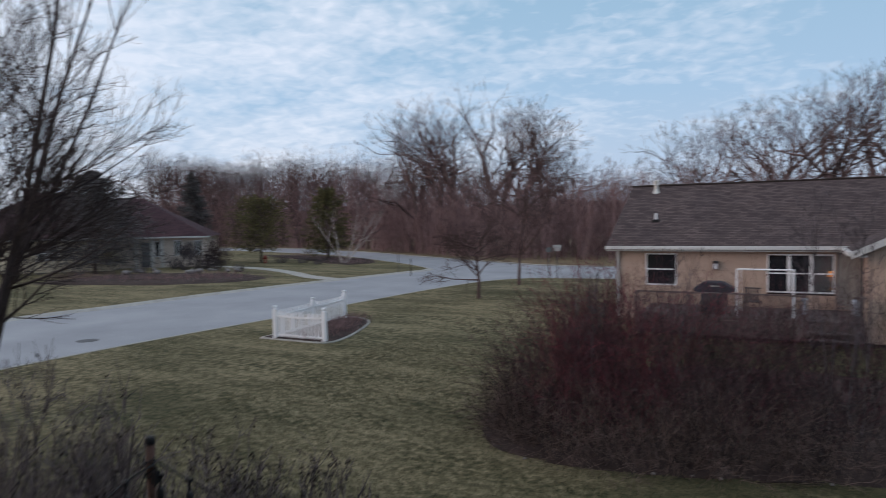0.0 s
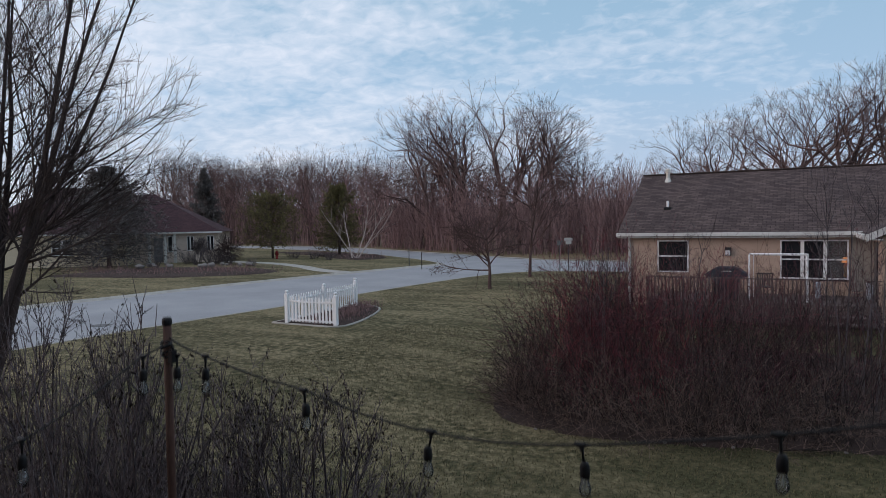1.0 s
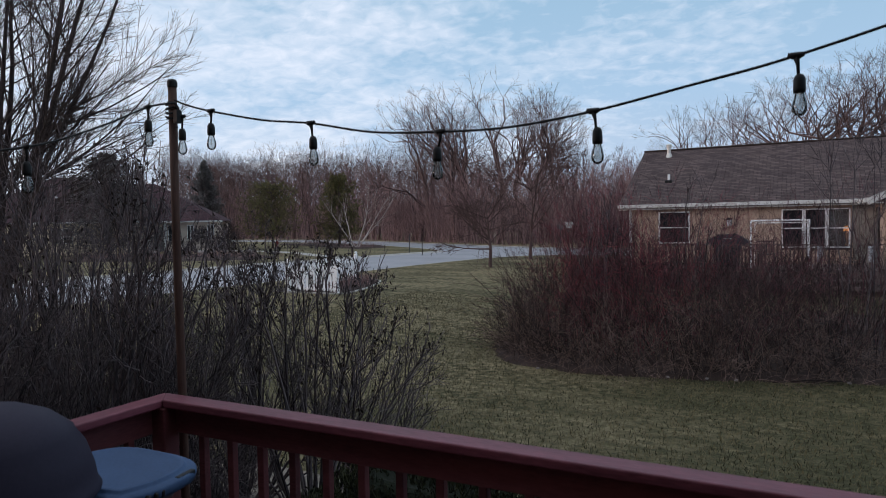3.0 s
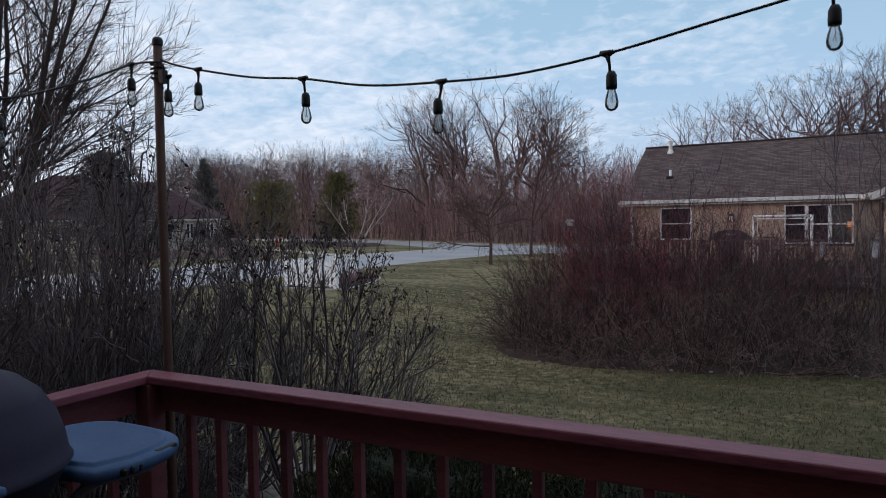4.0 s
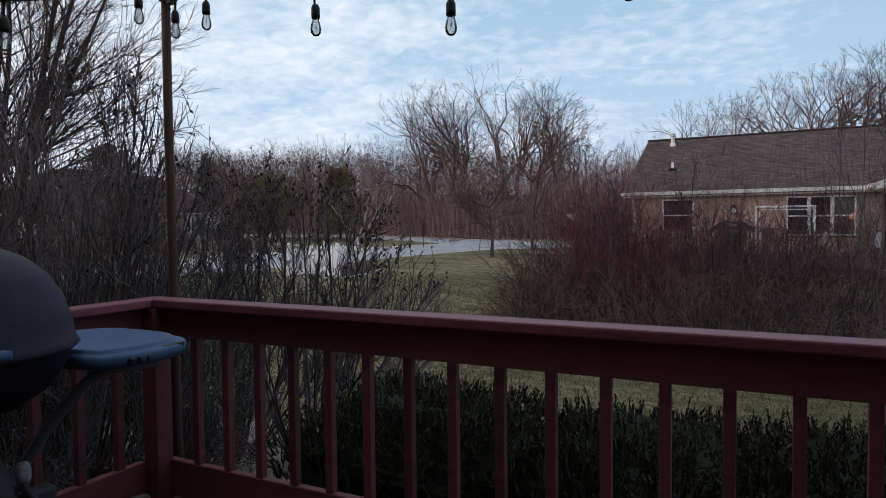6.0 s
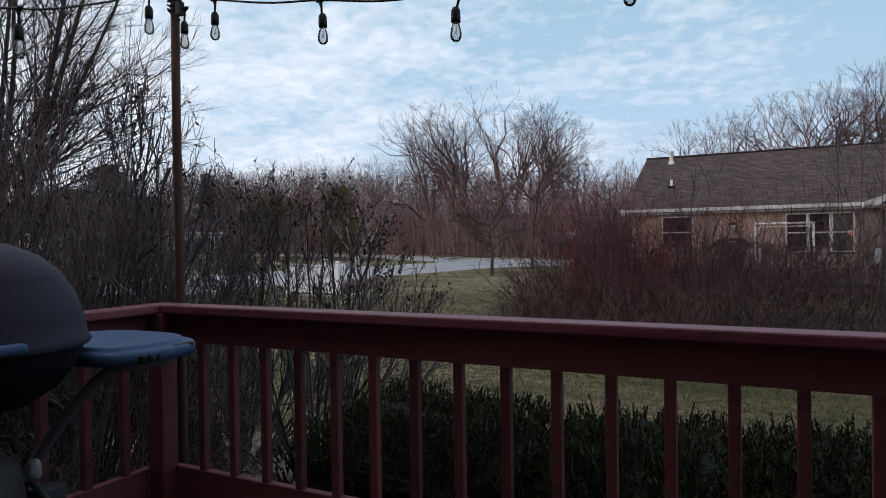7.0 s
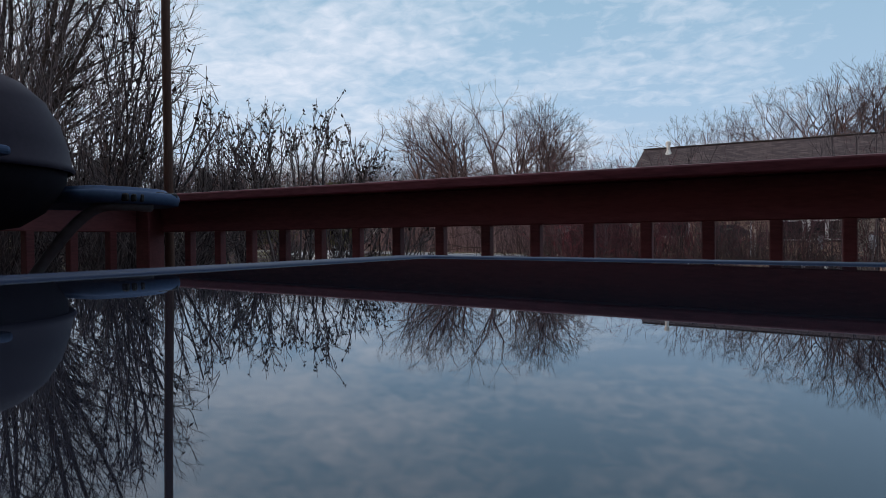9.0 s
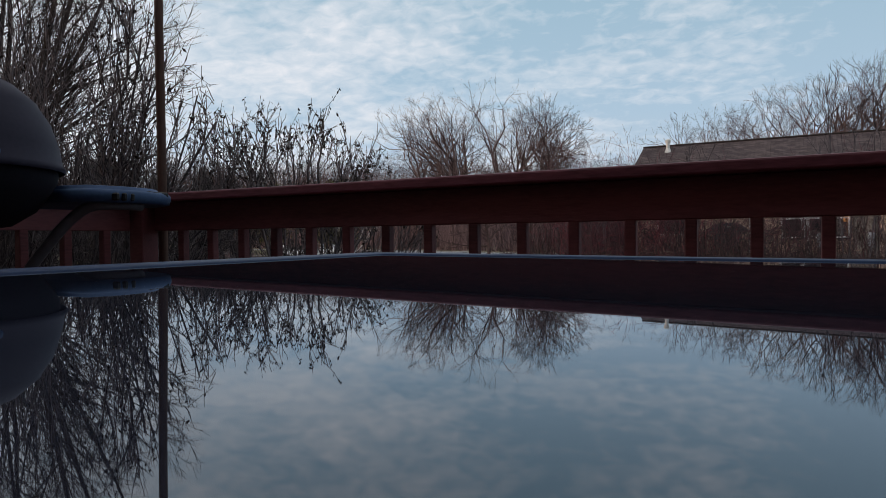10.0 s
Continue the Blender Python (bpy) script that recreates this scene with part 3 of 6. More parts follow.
def smooth_run(points, steps=7):
    """A hanging cord through the given points, with no kinks."""
    P = [Vector(p) for p in points]
    P = [2 * P[0] - P[1]] + P + [2 * P[-1] - P[-2]]
    out = []
    for a, b, c, d in zip(P, P[1:], P[2:], P[3:]):
        for k in range(steps):
            t = k / steps
            out.append(0.5 * ((2 * b) + (c - a) * t + (2 * a - 5 * b + 4 * c - d) * t * t + (3 * b - a - 3 * c + d) * t ** 3))
    out.append(P[-2])
    return out


def string_lights(name, label, runs, bulbs):
    """Sagging black cord with hanging sockets and clear bulbs."""
    s = thing(name, label, "string lights")
    bm = bmesh.new()
    rod(bm, smooth_run(runs), 0.0046, 8)
    part("cord", bm, BLACK, s, smooth=True)
    for (x, y, z), (lx, ly) in bulbs:
        top = Vector((x, y, z))
        lean = Vector((lx, ly, 0))
        bm = bmesh.new()
        rod(bm, [top + Vector((-0.022, 0, 0.004)), top + Vector((-0.008, 0, 0.0)), top + Vector((0.008, 0, 0.0)), top + Vector((0.022, 0, 0.004))], [0.007, 0.011, 0.011, 0.007], 8)
        rod(bm, [top, top + Vector((0.003, 0, -0.03)) + lean * 0.3, top + Vector((0, 0, -0.062)) + lean * 0.7], [0.010, 0.0048, 0.0045], 8)
        c = top + lean
        lathe(bm, [(0.004, c.z - 0.055), (0.011, c.z - 0.058), (0.0165, c.z - 0.070), (0.0175, c.z - 0.100), (0.0165, c.z - 0.112), (0, c.z - 0.112)], 16, (c.x, c.y))
        sock = part("socket", bm, BLACK, s, smooth=True)
        bm = bmesh.new()
        z0 = c.z - 0.110
        lathe(bm, [(0.012, z0), (0.013, z0 - 0.008), (0.0185, z0 - 0.026), (0.0215, z0 - 0.043), (0.0195, z0 - 0.058), (0.012, z0 - 0.068), (0, z0 - 0.072), (0.0, z0 - 0.0712), (0.0115, z0 - 0.0672), (0.0188, z0 - 0.0578), (0.0208, z0 - 0.043), (0.0178, z0 - 0.0263), (0.0123, z0 - 0.008), (0.0113, z0)], 18, (c.x, c.y))
        g = part("bulb", bm, BULBGLASS, sock, "clear glass bulb, unlit", smooth=True)
        bm = bmesh.new()
        rod(bm, [(c.x, c.y, z0), (c.x + 0.002, c.y, z0 - 0.022), (c.x - 0.004, c.y, z0 - 0.042), (c.x + 0.004, c.y, z0 - 0.046), (c.x + 0.001, c.y, z0 - 0.024)], 0.0012, 5)
        part("filament", bm, CHROME, sock)
    return s


front_run = [(-0.175, 0.045, 2.345), (-0.09, 0.045, 2.312), (0.055, 0.05, 2.272), (0.36, 0.055, 2.205), (0.63, 0.055, 2.168), (0.95, 0.04, 2.104), (1.27, 0.022, 2.078), (1.55, 0.03, 2.074), (1.85, 0.035, 2.104), (2.15, 0.04, 2.156), (2.46, 0.05, 2.215), (2.9, 0.04, 2.330), (3.5, 0.03, 2.53), (4.4, 0.0, 2.84)]
string_lights("string_lights", "black cord string lights with clear bulbs above the railing", front_run,
              [((0.055, 0.05, 2.272), (0.0, 0)), ((0.63, 0.055, 2.168), (0.012, 0)), ((1.27, 0.022, 2.078), (-0.015, 0)), ((1.85, 0.035, 2.104), (0.014, 0)), ((2.46, 0.05, 2.215), (0.01, 0)), ((3.06, 0.03, 2.378), (0, 0))])
side_run = [(-0.135, 0.02, 2.325), (-0.16, -0.12, 2.285), (-0.18, -0.35, 2.17), (-0.19, -0.66, 2.055), (-0.2, -1.1, 1.99), (-0.2, -1.7, 2.02), (-0.2, -2.4, 2.15), (-0.2, -3.4, 2.45)]
string_lights("string_lights", "black cord string lights with clear bulbs along the deck side", side_run,
              [((-0.16, -0.12, 2.285), (0, 0)), ((-0.19, -0.66, 2.055), (0.0, 0)), ((-0.2, -1.25, 1.995), (0, 0))])
lone = [(-0.165, 0.045, 2.31), (-0.15, 0.05, 2.28), (-0.135, 0.05, 2.262)]
string_lights("string_lights", "single hanging socket of the string lights at the pole", lone, [((-0.135, 0.05, 2.262), (0, 0))])

# ---- glass table ----
TX, TY, TZ = 1.990, -1.502, 0.685
table = new("glass_table")
table.matrix_world = Matrix.Translation((TX, TY, TZ)) @ Matrix.Rotation(radians(0.764), 4, Vector((0.225, 0.974, 0)))
tagged(table, "patio table with mirror-like dark glass in a metal frame", "table")
TW, TL, RIM = 1.05, 1.05, 0.042


def rounded(inset, r, z, steps=6):
    """Outline of the table top, drawn in by inset, with rounded corners."""
    c = ((TW - inset - r, -inset - r, 0), (inset + r, -inset - r, 90), (inset + r, -TL + inset + r, 180), (TW - inset - r, -TL + inset + r, 270))
    return [(x + r * math.cos(radians(a + 90 * k / steps)), y + r * math.sin(radians(a + 90 * k / steps)), z) for x, y, a in c for k in range(steps + 1)]


bm = bmesh.new()
rings = [[bm.verts.new(p) for p in rounded(i, r, z)] for i, r, z in ((0.001, 0.034, -0.026), (0.0, 0.035, -0.005), (0.0015, 0.0335, -0.0015), (0.005, 0.03, 0.0), (RIM - 0.003, 0.012, 0.0), (RIM, 0.010, -0.0015), (RIM, 0.010, -0.026))]
for a, b in zip(rings, rings[1:] + rings[:1]):
    for k in range(len(a)):
        q = (k + 1) % len(a)
        bm.faces.new((a[k], a[q], b[q], b[k]))
part("frame", bm, TABLEMETAL, table, "blue-grey metal frame with rounded corners", smooth=True)
TABLEGLASS = bpy.data.materials.new("dark_table_glass")
TABLEGLASS.use_nodes = True
tnt = TABLEGLASS.node_tree
tnt.nodes.clear()
tg_out, tg_body, tg_gloss, tg_mix, tg_edge = [tnt.nodes.new("ShaderNode" + k) for k in ("OutputMaterial", "BsdfDiffuse", "BsdfGlossy", "MixShader", "Fresnel")]
tg_body.inputs["Color"].default_value = (0.020, 0.023, 0.036, 1)
tg_gloss.inputs["Color"].default_value = (0.89, 0.95, 1.0, 1)       # blue-tinted glass
tg_gloss.inputs["Roughness"].default_value = 0.015
tg_edge.inputs["IOR"].default_value = 1.72
for a, b in ((tg_edge.outputs[0], tg_mix.inputs["Fac"]), (tg_body.outputs[0], tg_mix.inputs[1]), (tg_gloss.outputs[0], tg_mix.inputs[2]), (tg_mix.outputs[0], tg_out.inputs["Surface"])):
    tnt.links.new(a, b)
part("glass_top", box_bm(RIM - 0.004, TW - RIM + 0.004, -TL + RIM - 0.004, -RIM + 0.004, -0.010, -0.0012), TABLEGLASS, table, "dark glass pane, mirror-like")
for x, y in ((0.06, -0.06), (TW - 0.06, -0.06), (0.06, -TL + 0.06), (TW - 0.06, -TL + 0.06)):
    bm = bmesh.new()
    rod(bm, [(x, y, -0.026), (x, y, -TZ + 0.012)], 0.018, 10)
    part("leg", bm, TABLEMETAL, table)

# ---- kettle grill ----
GX, GY, GR = 0.295, -1.11, 0.30
grill = thing("kettle_grill", "dark enamelled domed grill with a grey-blue side shelf", "grill", (GX, GY, 0), 90)
RIMZ = 0.892
bm = bmesh.new()
lathe(bm, [(GR + 0.004, RIMZ + 0.016), (GR + 0.010, RIMZ + 0.024), (GR, RIMZ + 0.038), (GR * 0.972, RIMZ + 0.09), (GR * 0.90, RIMZ + 0.16), (GR * 0.80, RIMZ + 0.208), (GR * 0.79, RIMZ + 0.217), (GR * 0.6, RIMZ + 0.268), (GR * 0.35, RIMZ + 0.302), (0, RIMZ + 0.315)], 64)
lid = part("lid", bm, ENAMEL, grill, "blue-black domed lid", smooth=True)
bm = bmesh.new()
lathe(bm, [(GR - 0.012, RIMZ + 0.018), (GR - 0.014, RIMZ - 0.01), (GR * 0.88, RIMZ - 0.050), (GR * 0.76, RIMZ - 0.100), (GR * 0.55, RIMZ - 0.142), (0, RIMZ - 0.168)], 48)
part("bowl", bm, mat("matt_black_bowl", (0.014, 0.014, 0.021), (0.009, 0.009, 0.014), rough=0.7, scale=5, fine=50, spec=0.10), grill, smooth=True)
# side shelf: broad plastic tray with rounded outer corners, dipping grip and hooks
bm = bmesh.new()
outline = [(0.385 + 0.26 * math.copysign(abs(math.cos(a)) ** 0.72, math.cos(a)), 0.285 * math.copysign(abs(math.sin(a)) ** 0.62, math.sin(a))) for a in (radians(-90 + 180 * k / 22) for k in range(23))]
outline += [(0.27, 0.25), (0.24, 0.12), (0.24, -0.12), (0.27, -0.25)]
cxs, n = 0.42, len(outline)
rings = [[bm.verts.new((cxs + (x - cxs) * k, y * k, z)) for x, y in outline] for k, z in ((0.955, -0.050), (0.99, -0.048), (1.008, -0.030), (1.005, -0.018), (0.985, -0.011), (0.90, -0.009), (0.875, -0.006), (0.862, 0.002), (0.845, 0.0045), (0.80, 0.0045), (0.78, 0.0025))]
for low, top in zip(rings, rings[1:]):
    for k in range(n):
        q = (k + 1) % n
        bm.faces.new((low[k], low[q], top[q], top[k]))
bm.faces.new(rings[-1])
bm.faces.new(rings[0][::-1])
shelf = part("side_shelf", bm, SHELF, grill, "grey-blue plastic side shelf with a stepped lip", smooth=True)
shelf.location = (0, 0, RIMZ - 0.018)
slot = part("grip_slot", box_bm(-0.044, 0.044, -0.011, 0.011, -0.010, 0.006, 0.005, 2), BLACK, shelf)
slot.location, slot.rotation_euler = (0.515, -0.254, -0.0135), (0, 0, radians(9))
for k in range(3):
    part("tool_hook", box_bm(0.335 + 0.027 * k, 0.350 + 0.027 * k, -0.290, -0.262, -0.044, -0.020, 0.004, 1), BLACK, shelf)
bm = bmesh.new()
rod(bm, smooth_run([(0.46, -0.245, RIMZ - 0.074), (0.40, -0.240, RIMZ - 0.072), (0.345, -0.225, RIMZ - 0.072), (0.312, -0.190, RIMZ - 0.082), (0.286, -0.145, RIMZ - 0.118), (0.262, -0.095, RIMZ - 0.175), (0.232, -0.03, RIMZ - 0.262), (0.196, 0.035, RIMZ - 0.37), (0.12, 0.06, 0.44)], 4), 0.017, 12)
part("support_arm", bm, mat("mid_grey_tube", (0.15, 0.15, 0.17), (0.10, 0.10, 0.115), rough=0.5), grill, "curved grey support arm", smooth=True)
for foot in ((0.43, 0.20), (0.30, -0.30), (-0.36, 0.22), (-0.33, -0.28)):
    bm = bmesh.new()
    s = 1 if foot[0] > 0 else -1
    rod(bm, [(0.12 * s, -0.10 if foot[1] < 0 else 0.02, 0.52), (0.19 * s, foot[1] * 0.45, 0.36), (foot[0], foot[1], 0.012)], 0.013, 10)
    part("leg", bm, GREYPLASTIC, grill, smooth=True)
part("lid_handle", box_bm(-0.22, -0.03, -0.350, -0.310, RIMZ + 0.030, RIMZ + 0.056, 0.010), SHELF, lid, "grey-blue lid handle")
bm = bmesh.new()
lathe(bm, [(0, 0.62), (0.09, 0.615), (0.13, 0.57), (0.145, 0.48), (0.145, 0.20), (0.12, 0.11), (0.05, 0.10)], 28, (-0.02, -0.02))
part("gas_cylinder", bm, GREYPLASTIC, grill, "dark grey round gas bottle", smooth=True)
part("control_box", box_bm(0.140, 0.230, -0.085, -0.025, 0.415, 0.480, 0.010), mat("slate_plastic", (0.06, 0.065, 0.08), (0.04, 0.045, 0.055), rough=0.6), grill)
bm = bmesh.new()
lathe(bm, [(0, 0.574), (0.012, 0.570), (0.020, 0.555), (0.021, 0.525), (0.014, 0.508), (0, 0.503)], 16, (0.142, -0.066))
part("valve_knob", bm, mat("scuffed_grey_knob", (0.42, 0.44, 0.48), (0.12, 0.13, 0.15), rough=0.5, scale=40, fine=140), grill, "pale worn knob", smooth=True)


def log(name, label, a, b, r):
    t = thing(name, label, "log")
    bm = bmesh.new()
    rg = random.Random(9)
    pts = [Vector(a).lerp(Vector(b), k / 7) + Vector((0, 0, rg.uniform(-0.004, 0.004))) for k in range(8)]
    rod(bm, pts, [r * rg.uniform(0.92, 1.06) for _ in pts], 12)
    part("bark", bm, LOGBARK, t, smooth=True)
    return t


log("firewood_log", "short grey-barked firewood log lying on the deck", (-0.105, -0.56, 0.047), (-0.145, -0.17, 0.050), 0.045)
log("firewood_log", "dark firewood log lying beside the railing", (0.00, -0.70, 0.04), (-0.03, -0.36, 0.045), 0.038)
bm = bmesh.new()
bmesh.ops.create_icosphere(bm, subdivisions=3, radius=1)
for v in bm.verts:
    n = noise.noise(v.co * 2.3)
    v.co = Vector((v.co.x * 0.085, v.co.y * 0.055, v.co.z * 0.035)) * (1 + 0.35 * n)
bmesh.ops.translate(bm, verts=bm.verts[:], vec=(0.27, -0.66, 0.037))
solid("plastic_bag", bm, WHITECLOTH, "small crumpled white plastic bag on the deck", "bag", smooth=True)

# ---- house next door ----
HZ = GZ


def lap_wall(bm, x0, x1, y, z0, z1, lap=0.115, holes=()):
    """Horizontal lap siding facing -y, cut round the openings (x0, x1, z0, z1)."""
    n = max(1, round((z1 - z0) / lap))
    h = (z1 - z0) / n
    for k in range(n):
        a, b = z0 + k * h, z0 + (k + 1) * h
        spans = [(x0, x1)]
        for hx0, hx1, hz0, hz1 in holes:
            if a < hz1 - 0.02 and b > hz0 + 0.02:
                spans = [s for q in spans for s in ((q[0], min(q[1], hx0)), (max(q[0], hx1), q[1])) if s[1] - s[0] > 0.01]
        for s0, s1 in spans:
            v = [bm.verts.new(p) for p in ((s0, y - 0.026, a), (s1, y - 0.026, a), (s1, y, b), (s0, y, b), (s0, y, a), (s1, y, a))]
            bm.faces.new((v[0], v[1], v[2], v[3]))
            bm.faces.new((v[4], v[5], v[1], v[0]))
    bmesh.ops.remove_doubles(bm, verts=bm.verts[:], dist=0.0005)


def window_unit(house, x0, x1, y, z0, z1, panes, rail=0.5, name="window", clear=None, f=0.05):
    """White framed window set in a wall facing -y; panes: left and right of each light."""
    w = part(name, box_bm(x0, x1 if clear is None else panes[clear][0] - 0.01, y + 0.05, y + 0.07, z0, z1), WINDOW, house, "dark double-hung window with a white frame")
    for b in ((x0 - f, x1 + f, z1, z1 + f), (x0 - f, x1 + f, z0 - f, z0), (x0 - f, x0, z0, z1), (x1, x1 + f, z0, z1)):
        part("frame_bar", box_bm(b[0], b[1], y - 0.045, y + 0.05, b[2], b[3]), VINYL, w)
    for k, (a, c) in enumerate(panes):
        p = part("pane", box_bm(a, c, y + 0.020, y + 0.028, z0, z1), BULBGLASS if k == clear else WINDOW, w)
        p.visible_shadow = k != clear
        zc = z0 + (z1 - z0) * rail
        part("meeting_rail", box_bm(a, c, y - 0.012, y + 0.018, zc - 0.025, zc + 0.025), VINYL, w)
    for (a, c), (d, e) in zip(panes, panes[1:]):
        part("mullion", box_bm(c, d, y - 0.040, y + 0.018, z0, z1), VINYL, w)
    return w


def gable_roof(bm, x0, x1, ye, ze, yr, zr, yb, thick=0.14):
    pts = [(ye, ze), (yr, zr), (yb, ze)]
    a = [bm.verts.new((x0, y, z)) for y, z in pts]
    b = [bm.verts.new((x1, y, z)) for y, z in pts]
    c = [bm.verts.new((x0, y, z - thick)) for y, z in pts]
    d = [bm.verts.new((x1, y, z - thick)) for y, z in pts]
    for i in (0, 1):
        bm.faces.new((a[i], b[i], b[i + 1], a[i + 1]))
        bm.faces.new((c[i + 1], d[i + 1], d[i], c[i]))
        bm.faces.new((a[i + 1], c[i + 1], c[i], a[i]))
        bm.faces.new((b[i], d[i], d[i + 1], b[i + 1]))
    bm.faces.new((a[0], c[0], d[0], b[0]))
    bm.faces.new((b[2], d[2], c[2], a[2]))


E_Z, R_Y, R_Z = 2.32, 5.15, 4.92      # eave height, ridge set back and height
house = thing("tan_house", "single-storey house with tan lap siding and a brown shingle roof", "house", (-3.45, 24.85, 0), -1.5)
WY = 0.38                                # wall behind the eave line
holes = [(1.50, 2.68, 0.78, 2.04), (5.86, 8.02, 0.62, 2.04)]
bm = bmesh.new()
lap_wall(bm, 0.38, 8.10, WY, HZ, E_Z - 0.15, holes=holes)
part("front_wall", bm, SIDING, house, "tan lap siding")
bm = bmesh.new()
box(bm, 0.39, 16.0, WY + 1.0, 9.9, HZ, E_Z - 0.10)
box(bm, 0.39, 0.50, WY + 0.01, WY + 1.0, HZ, E_Z - 0.10)
box(bm, 0.50, 8.45, WY + 0.01, WY + 1.0, HZ, 0.2)
v = [bm.verts.new(p) for p in ((0.39, WY + 0.02, E_Z - 0.12), (0.39, R_Y, R_Z - 0.16), (0.39, 9.9, E_Z - 0.12))]
bm.faces.new(v)
part("wall", bm, SIDING, house)
window_unit(house, 1.55, 2.63, WY, 0.83, 1.99, [(1.56, 2.62)])
win = window_unit(house, 5.91, 7.97, WY, 0.67, 1.99, [(5.92, 6.52), (6.64, 7.24), (7.36, 7.96)], clear=2)
bm = bmesh.new()
gable_roof(bm, 0.0, 16.0, 0.0, E_Z, R_Y, R_Z, 10.3)
me = finish("roof", bm, ROOF_BROWN)
uv_box(me)
roof = mesh_part("roof", me, house, "brown asphalt shingle roof, streaked")
part("gutter", box_bm(-0.02, 8.6, -0.10, 0.02, E_Z - 0.12, E_Z + 0.015, 0.012), TRIM, house, "white gutter")
part("fascia", box_bm(0.0, 8.55, 0.021, 0.06, E_Z - 0.19, E_Z - 0.01), TRIM, house)
part("soffit", box_bm(0.0, 8.55, 0.061, WY - 0.02, E_Z - 0.19, E_Z - 0.17), TRIM, house)
bm = bmesh.new()
box(bm, 0.36, 0.44, WY - 0.11, WY - 0.03, HZ, E_Z - 0.12)
part("downspout", bm, TRIM, house)
part("corner_board", box_bm(0.36, 0.46, WY - 0.028, WY + 0.1, HZ, E_Z - 0.19), TRIM, house)
part("ridge_cap", box_bm(-0.02, 16.0, R_Y - 0.09, R_Y + 0.09, R_Z - 0.02, R_Z + 0.045, 0.02), mat("dark_ridge", (0.06, 0.045, 0.04), rough=0.95), roof)
# flue and vent on the roof slope
def on_roof(y):
    return E_Z + (R_Z - E_Z) * y / R_Y
bm = bmesh.new()
z = on_roof(4.55)
lathe(bm, [(0.20, z - 0.12), (0.13, z + 0.02), (0.085, z + 0.12), (0.085, z + 0.36), (0.12, z + 0.37), (0.12, z + 0.50), (0.09, z + 0.52), (0, z + 0.53)], 16, (1.20, 4.55))
part("flue", bm, mat("galvanised_flue", (0.62, 0.60, 0.55), (0.45, 0.43, 0.40), rough=0.4, metal=0.6), roof, "galvanised flue pipe")
bm = bmesh.new()
z = on_roof(2.0)
rod(bm, [(1.62, 2.0, z - 0.05), (1.62, 2.0, z + 0.30)], 0.05, 10)
v1 = part("vent_pipe", bm, VINYL, roof, "white vent pipe")
bm = box_bm(1.48, 1.76, 1.84, 2.12, z - 0.12, z + 0.045, 0.02)
part("vent_boot", bm, BLACK, roof)
# wall lamp
bm = bmesh.new()
box(bm, 4.00, 4.20, WY - 0.14, WY - 0.02, 1.44, 1.76)
lamp_b = part("wall_lamp", bevelled(bm, 0.01, 1), GREYPLASTIC, house, "small wall lantern, unlit")
part("lamp_glass", box_bm(4.02, 4.18, WY - 0.155, WY - 0.14, 1.46, 1.66), mat("frosted_lamp_glass", (0.75, 0.76, 0.78), rough=0.3), lamp_b)
# added panel: the room's dimness is put into its dark colour
part("room_wall", box_bm(5.6, 8.4, WY + 0.90, WY + 0.98, 0.2, E_Z - 0.2), mat("room_shade", (0.045, 0.032, 0.028), (0.03, 0.022, 0.02), rough=0.9), house, "dark panel behind the window, the room's dimness painted in")
# glowing table lamp seen behind the right pane
GLOW = bpy.data.materials.new("lit_lamp_shade")
GLOW.use_nodes = True
gb = GLOW.node_tree.nodes["Principled BSDF"]
gb.inputs["Base Color"].default_value = (0.8, 0.45, 0.15, 1)
gb.inputs["Emission Color"].default_value = (1.0, 0.30, 0.05, 1)
gb.inputs["Emission Strength"].default_value = 0.6
tl = thing("table_lamp", "lit orange table lamp standing just inside the window", "lamp", (4.52, 25.55, 0))
bm = bmesh.new()
lathe(bm, [(0.13, 1.20), (0.08, 1.40), (0.073, 1.40), (0.123, 1.20)], 20)
part("shade", bm, GLOW, tl, "glowing orange shade", smooth=True)
bm = bmesh.new()
lathe(bm, [(0.0, 1.17), (0.05, 1.15), (0.08, 1.05), (0.05, 0.92), (0.02, 0.86), (0.07, 0.80), (0.07, 0.68)], 16)
part("base", bm, mat("amber_lamp_base", (0.45, 0.18, 0.04), rough=0.3), tl, smooth=True)
# projecting wing with its own small gable; recess wall's shade painted as grey
WX, WF = 8.75, -2.55
bm = bmesh.new()
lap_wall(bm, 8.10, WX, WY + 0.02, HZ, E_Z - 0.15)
part("recess_wall", bm, SIDING_SHADED, house, "siding beside the wing, its shade painted in as grey")
part("wing_wall", box_bm(WX, 15.0, WF, WY + 0.1, HZ, E_Z - 0.1), SIDING, house)
part("wing_door", box_bm(WX - 0.05, WX - 0.001, -1.30, -0.30, 0.05, 2.02), WINDOW, house, "dark glazed side door")
bm = bmesh.new()
pts = [(WX - 0.42, E_Z - 0.02), (12.0, E_Z + 1.75), (15.6, E_Z - 0.02)]
a = [bm.verts.new((x, WF - 0.38, z)) for x, z in pts]
b = [bm.verts.new((x, 4.6, z)) for x, z in pts]
c = [bm.verts.new((x, WF - 0.38, z - 0.16)) for x, z in pts]
for i in (0, 1):
    bm.faces.new((a[i], a[i + 1], b[i + 1], b[i]))
    bm.faces.new((c[i], c[i + 1], a[i + 1], a[i]))
me = finish("wing_roof", bm, ROOF_BROWN)
uv_box(me)
mesh_part("wing_roof", me, house)
bm = bmesh.new()
